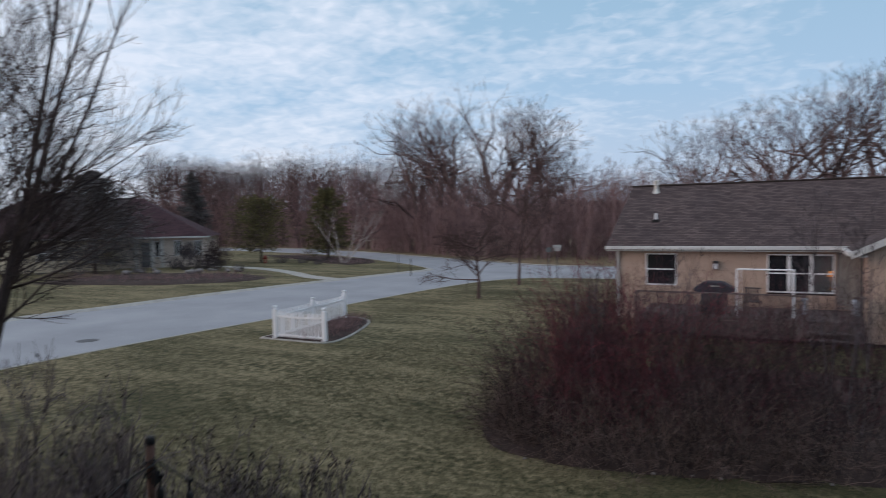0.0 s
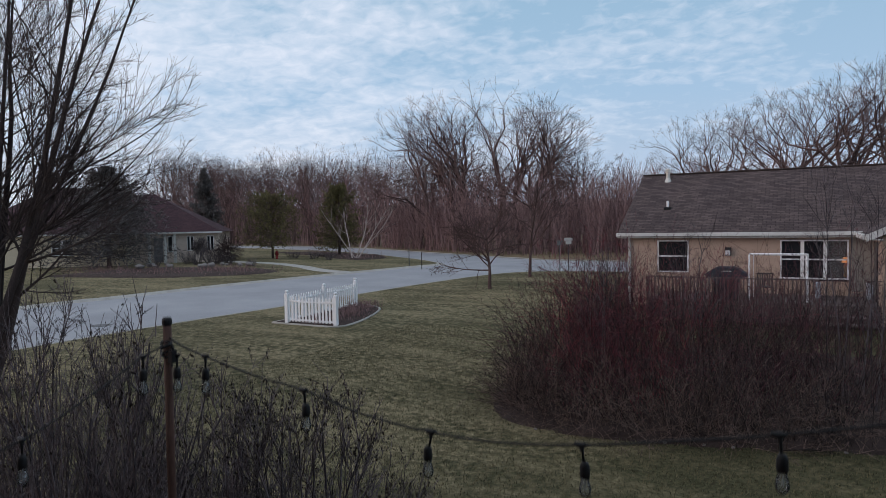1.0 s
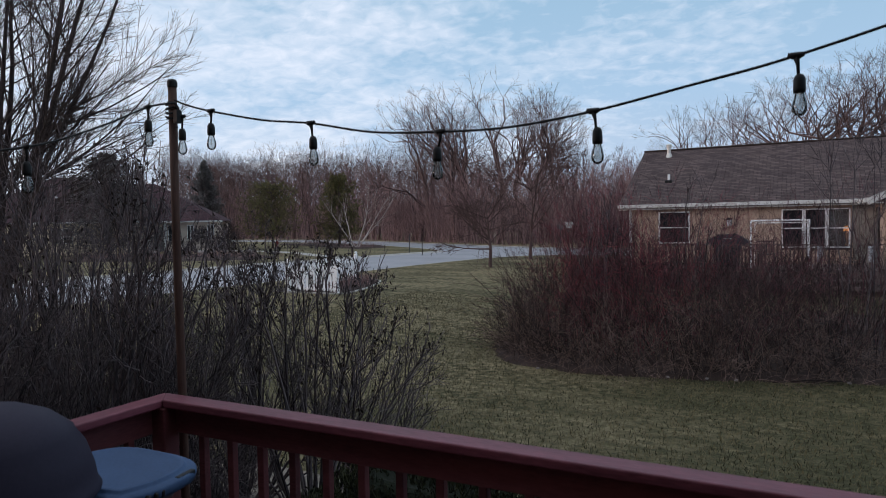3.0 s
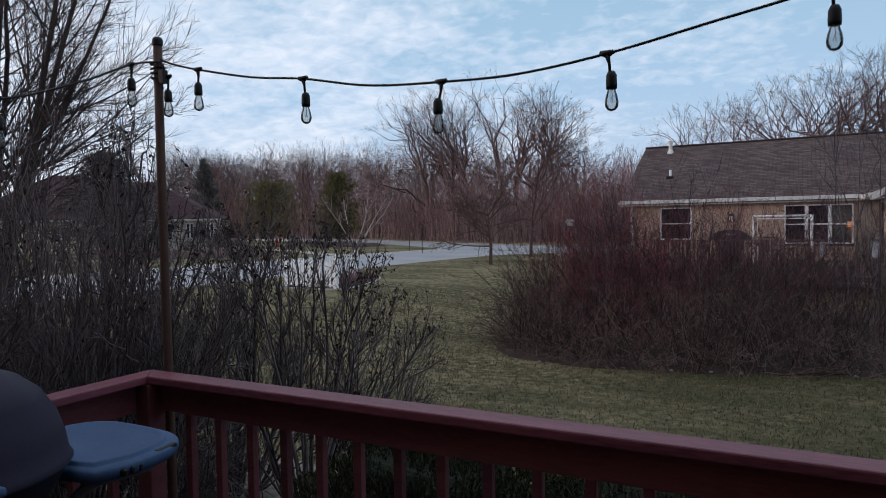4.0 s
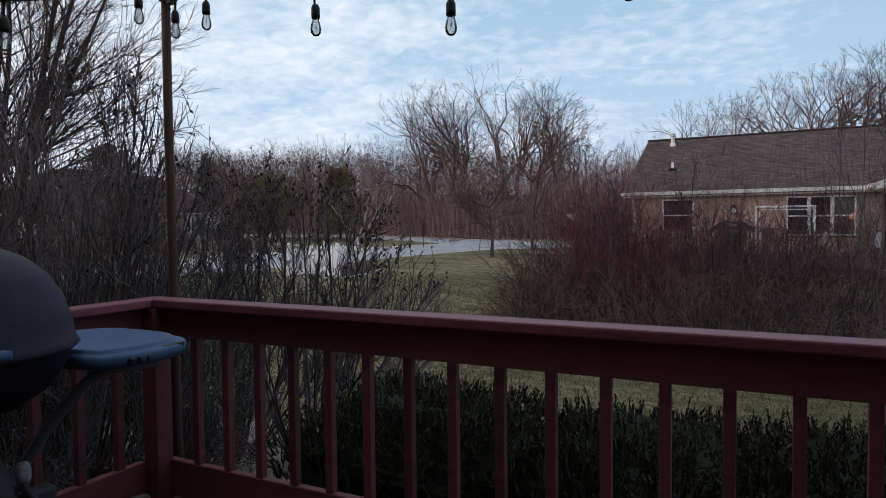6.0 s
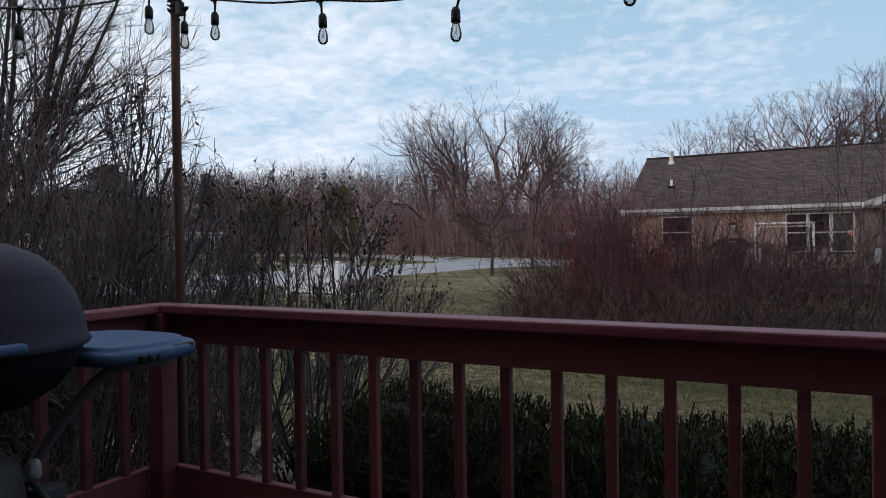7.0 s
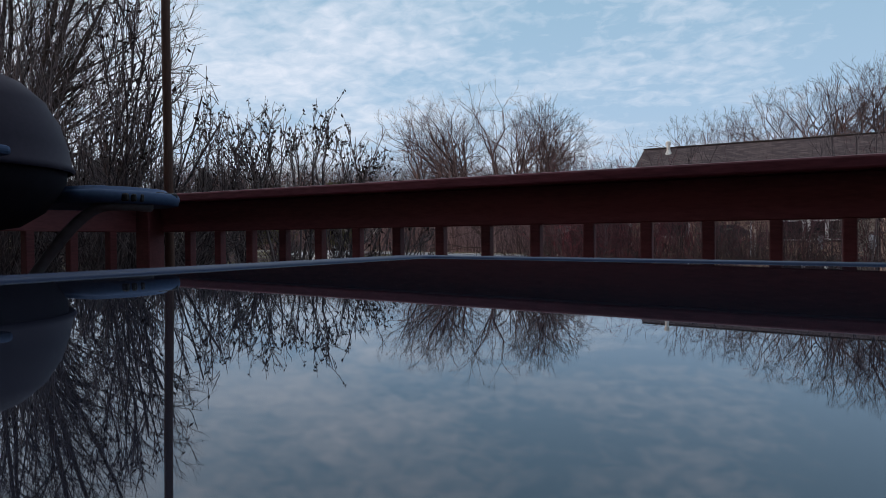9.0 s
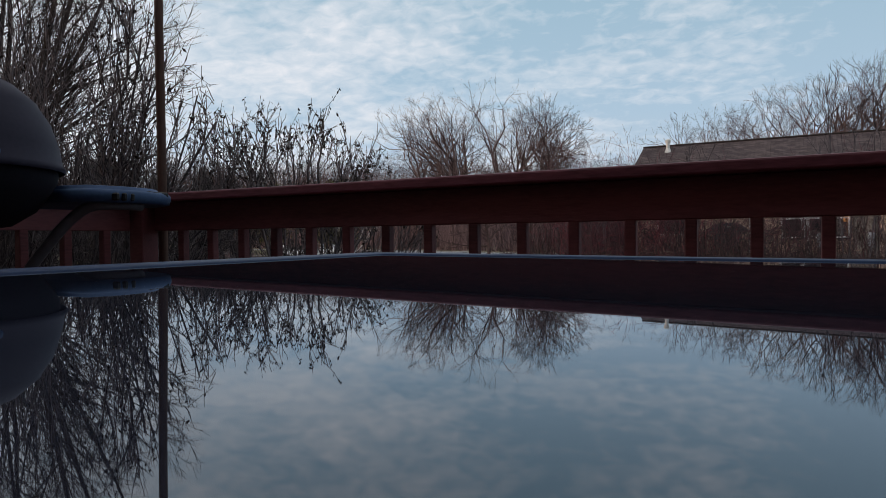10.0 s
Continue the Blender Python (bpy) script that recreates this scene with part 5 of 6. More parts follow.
litter = smooth_line([(-3.6, -2.6), (-0.5, -2.6), (-0.35, 0.05), (0.4, 0.1), (0.55, 1.2), (0.1, 2.4), (-1.0, 2.75), (-2.6, 2.7), (-3.9, 1.2)], 4)
mound("shrub_bed", litter[:-1], 0.05, mat("grey_leaf_litter", (0.33, 0.29, 0.24), (0.10, 0.085, 0.07), rough=1.0, scale=9, fine=70, bump=1.0, bump_scale=0.03), "grey-tan leaf litter under the shrubs", lumps=0.02)
vase_shrub("lilac_shrub", "bare dark shrub with clinging dried leaves beyond the railing", (-0.76, 1.72), 1.18, 2.28, 46, 11, leaf=1200, thick=0.014, tips=9, size=0.015, sparse=0.60, steep=1.2, arch=0.022)
vase_shrub("lilac_shrub", "tall dense bare shrub beside the deck", (-1.60, 0.55), 1.12, 2.98, 88, 13, lean=(0.22, 0.10), leaf=500, thick=0.014, tips=12, size=0.016, sparse=0.45)
vase_shrub("lilac_shrub", "tall dense bare shrub along the side of the deck", (-1.75, -0.65), 1.15, 3.10, 88, 14, lean=(0.20, 0.10), leaf=300, thick=0.014, tips=12, size=0.016, sparse=0.45)
vase_shrub("lilac_shrub", "tall dense bare shrub behind the others", (-2.75, 1.05), 1.25, 3.00, 84, 15, leaf=300, thick=0.011, tips=11, size=0.016, sparse=0.45)
vase_shrub("lilac_shrub", "dark shrub with dried leaves filling the gap behind the pole", (-1.55, 1.80), 0.98, 2.34, 40, 16, leaf=800, thick=0.014, tips=9, size=0.015, sparse=0.58, arch=0.012)
tagged(vase_shrub("low_suckers", "", (-1.3, 0.2), 1.1, 0.85, 22, 17, tips=2, thick=0.006, steep=1.2), "low arching bare suckers beside the deck", "shoots", kind="stuff")

# ---- evergreen hedge under the railing ----


def yew(name, label, x0, x1, y0, y1, h, seed, group):
    rng = np.random.default_rng(seed)
    t = thing(name, label, "hedge", ((x0 + x1) / 2, (y0 + y1) / 2, GZ), 0, group)
    n = int(3300 * (x1 - x0) * (y1 - y0) / 1.0)
    x = rng.uniform(x0, x1, n) - (x0 + x1) / 2
    y = rng.uniform(y0, y1, n) - (y0 + y1) / 2
    q = np.clip(1 - np.maximum(np.abs(x) / ((x1 - x0) / 2), np.abs(y) / ((y1 - y0) / 2)) ** 4, 0.15, 1)
    top = h * (0.72 + 0.28 * q ** 0.5) * rng.uniform(0.86, 1.0, n)
    zb = top * (0.97 - 0.75 * rng.uniform(0, 1, n) ** 2)
    start = np.stack([x, y, zb], 1)
    d = np.stack([x * 0.5, y * 0.5, np.ones(n)], 1) + rng.normal(0, 0.28, (n, 3))
    ln = rng.uniform(0.05, 0.10, n)
    sprig = stems(rng, start, d, ln, np.full(n, 0.0050), 4, 0.08, 0.1, 0.4)
    # flat needles in two rows on every sprig
    m = 9
    u = rng.uniform(0.1, 1.0, (n, m)) * 3
    i = np.clip(u.astype(int), 0, 2)
    b = np.arange(n)[:, None]
    f = (u - i)[..., None]
    p = sprig[0][b, i] * (1 - f) + sprig[0][b, i + 1] * f
    tan = unit(sprig[0][b, i + 1] - sprig[0][b, i])
    side = unit(np.cross(tan, rng.normal(0, 1, (n, m, 3))))
    d2 = unit(side + tan * 1.3)
    c = p.reshape(-1, 3)
    d2 = d2.reshape(-1, 3)
    w = unit(np.cross(d2, rng.normal(0, 1, d2.shape))) * 0.0060
    tip = c + d2 * rng.uniform(0.014, 0.026, (len(c), 1))
    V = np.stack([c - w, c + w, tip], 1).reshape(-1, 3)
    F = np.arange(len(c) * 3).reshape(-1, 3)
    mesh_part("needle_foliage", raw_mesh("needle_foliage", V, F, HEDGE, False), t)
    mesh_part("twig_layer", tube_mesh("twig_layer", [sprig], HEDGE), t)
    # solid filler core; the bush's inner shade is put into its dark colour
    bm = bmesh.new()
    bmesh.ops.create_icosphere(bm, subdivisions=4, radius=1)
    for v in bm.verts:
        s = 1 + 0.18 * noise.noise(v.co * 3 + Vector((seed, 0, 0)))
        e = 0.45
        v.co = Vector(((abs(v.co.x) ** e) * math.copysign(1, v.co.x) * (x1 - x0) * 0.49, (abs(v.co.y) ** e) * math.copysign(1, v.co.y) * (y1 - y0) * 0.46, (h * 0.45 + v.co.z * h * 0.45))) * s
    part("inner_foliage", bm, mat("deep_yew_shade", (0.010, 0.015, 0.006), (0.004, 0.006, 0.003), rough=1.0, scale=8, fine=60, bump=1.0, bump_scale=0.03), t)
    return t


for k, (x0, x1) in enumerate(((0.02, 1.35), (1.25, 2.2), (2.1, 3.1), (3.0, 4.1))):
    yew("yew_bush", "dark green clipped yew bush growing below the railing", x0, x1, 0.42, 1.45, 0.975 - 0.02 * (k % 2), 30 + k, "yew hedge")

# ---- big red-twig thicket on the lawn ----


def thicket(name, label, line, depth, height, count, seed, material, thick=0.007, forks=(3, 2), wild=0.32, curl=0.11):
    """Upright wild stems filling a band behind a front line of plan points."""
    rng = np.random.default_rng(seed)
    line = np.array(line, float)
    seg = rng.integers(0, len(line) - 1, count)
    u = rng.uniform(0, 1, count)[:, None]
    p = line[seg] * (1 - u) + line[seg + 1] * u
    back = rng.uniform(0, 1, count)
    p = p + back[:, None] * np.array(depth)
    start = np.column_stack([p, ground(p[:, 0], p[:, 1]) - 0.02])
    front = np.clip(1 - back * 3.0, 0, 1)[:, None]
    left = np.clip(1 - (p[:, 0] + 3.0) / 1.5, 0, 1)
    d = np.column_stack([rng.normal(0, wild, count) - 0.12 * left, rng.normal(0, wild * 0.85, count) - 0.32 * front[:, 0], np.ones(count)])
    L = height * rng.uniform(0.45, 1.10, count) * (1 - 0.30 * front[:, 0]) * (1 - 0.22 * left)
    main = stems(rng, start, d, L, rng.uniform(0.6, 1.3, count) * thick, 9, curl, -0.022, 0.3)
    b1 = fork(rng, main, forks[0], 0.25, 0.98, (36, 14), (0.25, 0.5), 0.6, 4, 0.18, 0.0, 0.4, min_radius=0.0035)
    b2 = fork(rng, b1, forks[1], 0.3, 1.0, (34, 12), (0.35, 0.7), 0.7, 3, 0.16, 0.0, 0.5, min_radius=0.003)
    t = thing(name, label, "shrub")
    mesh_part("stem_clump", tube_mesh("stem_clump", [main], material), t)
    mesh_part("twig_crown", tube_mesh("twig_crown", [b1, b2], material), t)
    return t


FRONT = [(-3.1, 12.2), (-2.8, 10.8), (-2.25, 9.85), (-1.05, 9.32), (0.67, 9.42), (1.77, 9.67), (3.4, 10.2), (6.8, 11.2)]
bedline = smooth_line([(-3.45, 11.4), (-2.95, 10.4), (-2.3, 9.68), (-1.0, 9.36), (0.7, 9.53), (1.8, 9.78), (3.4, 10.3), (7.5, 11.4), (9, 15), (5, 18.5), (-1, 18), (-3.7, 14)], 4)
mound("thicket_bed", bedline[:-1], 0.10, MULCH, "dark leaf litter under the thicket", lumps=0.05)
thicket("dogwood_thicket", "dense grey-brown stems filling the thicket on the lawn", FRONT, (0.9, 6.0), 2.9, 850, 41, GREYTWIG, thick=0.008, forks=(4, 2), wild=0.34)
thicket("dogwood_thicket", "tangled tan and grey stems at the front of the thicket", FRONT, (0.2, 1.0), 1.75, 720, 42, TANTWIG, thick=0.005, forks=(4, 2), wild=0.75, curl=0.2)
thicket("dogwood_thicket", "upright red-twig stems standing above the thicket", [(-2.5, 11.6), (-1.8, 10.8), (-1.0, 10.2), (0.5, 10.4), (2.5, 10.8), (6.0, 11.8)], (0.6, 5.0), 3.35, 760, 44, REDTWIG, thick=0.007, forks=(4, 2), wild=0.24)
thicket("dogwood_thicket", "loose crimson shoots rising above the thicket", [(-2.0, 11.0), (-0.8, 10.6), (0.6, 11.2)], (0.6, 3.0), 3.4, 150, 43, mat("crimson_twig", (0.24, 0.045, 0.060), (0.07, 0.018, 0.024), rough=0.7, scale=0.7, fine=20, island=0.6), thick=0.006, forks=(4, 3), wild=0.2)
bm = bmesh.new()
rod(bm, [(2.3, 9.85, -0.98), (2.8, 9.95, -0.92), (3.3, 10.2, -0.95)], [0.012, 0.016, 0.01], 6)
solid("fallen_branch", bm, TANTWIG, "pale fallen branch at the thicket's edge", "branch", smooth=True)
rg = random.Random(4)
for x, y in ((0.68, 9.58), (1.30, 9.72), (1.75, 9.78), (3.41, 10.25), (-1.6, 9.40)):
    bm = bmesh.new()
    bmesh.ops.create_icosphere(bm, subdivisions=2, radius=1)
    for v in bm.verts:
        v.co = Vector((v.co.x * 0.034, v.co.y * 0.030, v.co.z * 0.022)) * (1 + 0.4 * noise.noise(v.co * 1.7 + Vector((x, y, 0))))
        v.co += Vector((x, y, float(ground(x, y)) + 0.03))
    solid("stone", bm, STONE, "small pale stone at the thicket's edge", "stone", "edge stones", smooth=True)

# ---- lawn blades ----
rng = np.random.default_rng(71)
n = 95000
gx, gy = rng.uniform(-9.0, 6.5, n), 2.0 + 16.0 * rng.uniform(0, 1, n) ** 1.15
tuft = np.column_stack([gx, gy, ground(gx, gy)])
ga = rng.uniform(0, 2 * np.pi, n)
gw = np.column_stack([np.cos(ga), np.sin(ga), np.zeros(n)]) * 0.006
gt = tuft + np.column_stack([rng.normal(0, 0.022, n), rng.normal(0, 0.022, n), rng.uniform(0.025, 0.06, n)])
tagged(new("grass_blades", raw_mesh("grass_blades", np.stack([tuft - gw, tuft + gw, gt], 1).reshape(-1, 3), np.arange(n * 3).reshape(-1, 3), GRASSBLADE, False)), "short winter grass blades on the lawn", "grass", kind="stuff")

# ---- trees ----


def bare_tree(rng, height, radius, trunks=1, flare=0.12, limbs=9, branches=5, twigs=5, limb_from=0.25, limb_angle=(38, 10), limb_len=(0.35, 0.6), lift=0.06, lean=(0, 0), wig=0.06, sub=(0.25, 0.55), tw_len=(0.3, 0.6), rmin=(0.02, 0.010, 0.006), fine=0, fine_r=0.004, kk=(5, 4, 3), ang=(36, 34)):
    start = np.column_stack([rng.normal(0, 0.12 * (trunks > 1), trunks), rng.normal(0, 0.12 * (trunks > 1), trunks), np.full(trunks, -0.1)])
    d = np.column_stack([rng.normal(lean[0], flare, trunks), rng.normal(lean[1], flare, trunks), np.ones(trunks)])
    main = stems(rng, start, d, np.full(trunks, height) * rng.uniform(0.82, 1.0, trunks), radius * rng.uniform(0.7, 1.0, trunks), 11, wig * 0.6, 0.03, 0.12)
    lb = fork(rng, main, limbs, limb_from, 0.95, limb_angle, limb_len, 0.55, 7, wig, lift, 0.22, min_radius=rmin[0])
    br = fork(rng, lb, branches, 0.2, 0.98, (ang[0], 12), sub, 0.55, kk[0], wig * 1.3, lift * 0.7, 0.3, min_radius=rmin[1])
    tw = fork(rng, br, twigs, 0.2, 1.0, (ang[1], 14), tw_len, 0.6, kk[1], wig * 1.5, lift * 0.5, 0.4, min_radius=rmin[2])
    out = [main, lb, br, tw]
    if fine:
        out.append(fork(rng, tw, fine, 0.2, 1.0, (32, 14), (0.35, 0.7), 0.7, kk[2], 0.1, 0.02, 0.5, min_radius=fine_r))
    return out


def tree(name, label, place, parts, bark, turn=0.0, group="", category="tree", twig=None):
    t = thing(name, label, category, (*place, GZ), turn, group)
    mesh_part("trunk", tube_mesh("trunk", parts[:1], bark, 8), t)
    mesh_part("crown", tube_mesh("crown", parts[1:2], bark, 4), t) if len(parts) < 3 else mesh_part("branchwork", tube_mesh("branchwork", parts[1:2], bark, 5), t)
    if len(parts) > 2:
        mesh_part("crown", tube_mesh("crown", parts[2:], twig or bark, 3), t)
    return t


# multi-stemmed tree beside the deck
rng = np.random.default_rng(77)
n = 8
foot = np.column_stack([rng.normal(0, 0.16, n), rng.normal(0, 0.16, n), np.full(n, -0.1)])
push = np.linspace(-0.06, 0.42, n)[:, None] * np.array([[*LR, 0]]) + np.column_stack([rng.normal(0, 0.05, n), rng.normal(0, 0.05, n), np.ones(n)])
main = stems(rng, foot, push, rng.uniform(9.0, 11.5, n), rng.uniform(0.075, 0.125, n), 12, 0.035, 0.012, 0.14)
limb = joined([sprout(rng, main, (0.20, 0.96), (42, 9), (1.8, 4.2), 0.42, 9, 0.05, 0.048, 0.20, 0.012, 0.7) for _ in range(15)] + [sprout(rng, (main[0][4:], main[1][4:]), (0.22, 0.62), (58, 9), (3.0, 4.4), 0.42, 9, 0.05, 0.045, 0.20, 0.012, 2.5) for _ in range(5)])
keep = limb[0][:, -1, :2] @ np.array(LR) < 4.1
limb = limb[0][keep], limb[1][keep]
bough = fork(rng, limb, 10, 0.12, 0.98, (32, 8), (0.30, 0.52), 0.50, 6, 0.05, 0.045, 0.30, min_radius=0.008)
whip = fork(rng, bough, 9, 0.15, 1.0, (30, 9), (0.35, 0.65), 0.65, 4, 0.07, 0.05, 0.45, min_radius=0.0044)
tree("maple_tree", "bare multi-stemmed tree with fine ascending twigs", site(-9.95, 14.2), [main, limb, bough, whip], mat("dark_tree_bark", (0.085, 0.062, 0.058), (0.030, 0.022, 0.023), rough=0.95, scale=1.5, fine=25, island=0.4, stretch=(2, 2, 0.5)))

# slim saplings standing in the thicket
for (u, dd), h, seed in (((7.75, 12.8), 4.9, 91), ((8.5, 12.6), 4.6, 92), ((5.2, 13.9), 3.6, 93), ((3.4, 14.2), 3.5, 94)):
    rng = np.random.default_rng(seed)
    p = bare_tree(rng, h, 0.028, trunks=3, flare=0.07, limbs=7, branches=4, twigs=2, limb_from=0.35, limb_angle=(26, 8), limb_len=(0.22, 0.42), lift=0.08, wig=0.06, rmin=(0.009, 0.006, 0.0045))
    x, y = site(u, dd)
    t = thing("sapling", "slim bare sapling rising from the thicket", "tree", (x, y, float(ground(x, y))), 0, "thicket saplings")
    mesh_part("trunk", tube_mesh("trunk", p[:1], DARKBARK, 6), t)
    mesh_part("crown", tube_mesh("crown", p[1:], DARKBARK, 3), t)

# young rounded trees on the lawn
for place, seed, h in (((-11.1, 29.6), 5, 3.9), ((-11.5, 36.9), 6, 5.6)):
    rng = np.random.default_rng(seed)
    p = bare_tree(rng, h, 0.14, trunks=1, flare=0.02, limbs=15, branches=9, twigs=7, limb_from=0.32, limb_angle=(60, 12), limb_len=(0.75, 1.15), lift=0.05, wig=0.10, rmin=(0.035, 0.014, 0.008), sub=(0.35, 0.65), fine=2, fine_r=0.009)
    tree("ornamental_tree", "young bare tree with a rounded reddish twig crown on the lawn", place, p, mat("plum_bark", (0.13, 0.085, 0.078), (0.055, 0.034, 0.034), rough=0.95, scale=2, fine=25, island=0.4), group="lawn trees")

# birch clump
rng = np.random.default_rng(21)
bp_ = bare_tree(rng, 7.4, 0.078, trunks=5, flare=0.40, limbs=8, branches=6, twigs=6, limb_from=0.3, limb_angle=(34, 10), limb_len=(0.25, 0.45), lift=0.06, wig=0.06, rmin=(0.022, 0.013, 0.009))
bt = thing("birch_tree", "white-barked birch clump with spreading stems", "tree", (*site(-8.5, 66.0), GZ))
mesh_part("trunk", tube_mesh("trunk", bp_[:2], BIRCHBARK, 6), bt)
mesh_part("crown", tube_mesh("crown", bp_[2:], FARBARK, 3), bt)


def conifer(name, label, place, h, r, seed, material, tiers=26, start=0.08, droop=-0.10, open_=1.0, round_=0.75):
    rng = np.random.default_rng(seed)
    t = thing(name, label, "tree", (*place, GZ))
    bm = bmesh.new()
    rod(bm, [(0, 0, -0.1), (0, 0, h * 0.5), (0, 0, h * 0.97)], [0.022 * h, 0.014 * h, 0.004 * h], 8)
    part("trunk", bm, TREEBARK, t, smooth=True)
    per = 13
    n = tiers * per
    z = h * (start + (0.97 - start) * np.repeat(np.linspace(0, 1, tiers), per)) + rng.uniform(-0.02, 0.02, n) * h
    a = rng.uniform(0, 2 * np.pi, n)
    q = np.clip((h - z) / (h * (1 - start)), 0.02, 1)
    L = r * q ** round_ * rng.uniform(0.7, 1.1, n)
    d = np.column_stack([np.cos(a), np.sin(a), droop + 0.5 * (1 - q)])
    lb = stems(rng, np.column_stack([np.zeros(n), np.zeros(n), z]), d, L, np.full(n, 0.02), 6, 0.06, 0.02, 0.3)
    tw = fork(rng, lb, 10, 0.12, 1.0, (48, 10), (0.18, 0.36), 0.5, 4, 0.08, 0.0, 0.4, min_radius=0.012)
    # needle tufts
    m = 7
    P = tw[0]
    k = len(P)
    u = rng.uniform(0, 1, (k, m)) * 3
    i = np.clip(u.astype(int), 0, 2)
    f = (u - i)[..., None]
    b = np.arange(k)[:, None]
    c = (P[b, i] * (1 - f) + P[b, i + 1] * f).reshape(-1, 3)
    dd = unit(np.repeat(P[:, -1] - P[:, 0], m, 0) * 2 + rng.normal(0, 0.35, (k * m, 3)))
    w = unit(np.cross(dd, rng.normal(0, 1, dd.shape))) * 0.035 * open_ * (h / 7)
    tip = c + dd * rng.uniform(0.10, 0.22, (len(c), 1)) * (h / 7)
    V = np.stack([c - w, c + w, tip], 1).reshape(-1, 3)
    mesh_part("needle_foliage", raw_mesh("needle_foliage", V, np.arange(len(V)).reshape(-1, 3), material, False), t)
    mesh_part("branchwork", tube_mesh("branchwork", [lb], TREEBARK), t)
    return t


conifer("spruce_tree", "broad dark blue-grey spruce before the pale house", site(-29.3, 58.5), 8.9, 6.9, 51, NEEDLE, tiers=34, start=0.10)
conifer("spruce_tree", "narrow dark spruce behind the pale house", site(-30.4, 86.0), 11.0, 3.2, 52, NEEDLE, tiers=28)
conifer("pine_tree", "olive green pine beside the planting bed", site(-18.0, 71.0), 6.3, 4.3, 53, PINE, tiers=18, start=0.2, droop=0.15, round_=0.28, open_=1.4)
conifer("pine_tree", "olive green pine behind the birch", site(-11.3, 74.0), 7.6, 3.3, 54, PINE, tiers=20, start=0.12, droop=0.15, round_=0.36, open_=1.3)

# small shrubs in the far beds
for (u, d), (sx, h), seed, cnt in (((-24.3, 56.5), (0.6, 1.6), 61, 18), ((-21.5, 62.5), (1.9, 2.3), 62, 70), ((-19.6, 60.0), (1.7, 1.9), 63, 50), ((-24.3, 63.5), (0.8, 1.9), 64, 36), ((-15.6, 70), (1.4, 1.2), 65, 40), ((-13.2, 69), (1.2, 1.1), 66, 40), ((-16.5, 57.5), (0.8, 0.9), 67, 30), ((-30, 57), (1.0, 0.9), 68, 30), ((-22.6, 61.5), (1.1, 1.7), 69, 36), ((-11.2, 66.0), (1.1, 0.9), 70, 30)):
    shrub("garden_shrub", "small bare rounded shrub in the far planting bed", site(u, d), (sx, sx), h, cnt, seed, bark=DARKBARK, thick=0.018, twigs=(4, 3), fan=0.9)

def ball_tree(name, label, place, h, r, seed, material):
    """Clipped round head of dense twigs on a straight stem."""
    rng = np.random.default_rng(seed)
    t = thing(name, label, "shrub", (*place, GZ))
    bm = bmesh.new()
    rod(bm, [(0, 0, -0.05), (0.02, 0, h * 0.5), (0, 0, h - r)], [0.05, 0.04, 0.035], 7)
    part("stem", bm, TREEBARK, t, smooth=True)
    n = 260
    d = unit(rng.normal(0, 1, (n, 3)))
    start = np.array([0, 0, h - r]) + d * r * 0.15
    spoke = stems(rng, start, d, r * rng.uniform(0.7, 0.9, n), np.full(n, 0.012), 4, 0.12, 0.0, 0.6)
    tw = fork(rng, spoke, 4, 0.35, 1.0, (42, 12), (0.25, 0.45), 0.8, 3, 0.12, 0.0, 0.6, min_radius=0.009)
    mesh_part("crown", tube_mesh("crown", [spoke, tw], material, 3), t)
    return t


ball_tree("topiary", "clipped round shrub on a bare stem before the pale house", site(-23.0, 63.5), 2.6, 0.95, 81, DARKBARK)
ball_tree("garden_tree", "small dark rounded bare tree in the planting bed", site(-19.6, 60.8), 2.9, 1.6, 82, mat("plum_twig", (0.075, 0.048, 0.046), (0.03, 0.02, 0.02), rough=0.95, scale=2, fine=20, island=0.5))

rg = random.Random(14)
for k in range(16):
    u, d = rg.uniform(-26, -16), rg.uniform(53.5, 58)
    x, y = site(u, d)
    bm = bmesh.new()
    bmesh.ops.create_icosphere(bm, subdivisions=2, radius=1)
    s = rg.uniform(0.15, 0.4)
    for v in bm.verts:
        v.co = Vector((v.co.x * s, v.co.y * s * 0.8, v.co.z * s * 0.6)) * (1 + 0.4 * noise.noise(v.co * 1.7 + Vector((x, y, 0))))
        v.co += Vector((x, y, GZ + 0.30))
    solid("stone", bm, STONE, "grey landscape stone in the far planting bed", "stone", "bed stones", smooth=True)

def low_growth(name, label, spots, h, n, seed, material, spread):
    """Tufts of dead stalks scattered over beds."""
    rng = np.random.default_rng(seed)
    spots = np.array(spots, float)
    p = spots[rng.integers(0, len(spots), n)] + rng.normal(0, spread, (n, 2))
    start = np.column_stack([p, np.full(n, GZ)])
    dr = np.column_stack([rng.normal(0, 0.3, n), rng.normal(0, 0.3, n), np.ones(n)])
    main = stems(rng, start, dr, h * rng.uniform(0.4, 1.1, n), np.full(n, 0.008), 4, 0.12, 0.0, 0.5)
    b1 = fork(rng, main, 3, 0.3, 1.0, (35, 10), (0.3, 0.5), 0.8, 3, 0.1, 0.0, 0.5, min_radius=0.005)
    tagged(new(name, tube_mesh(name, [main, b1], material)), label, "plants", kind="stuff")


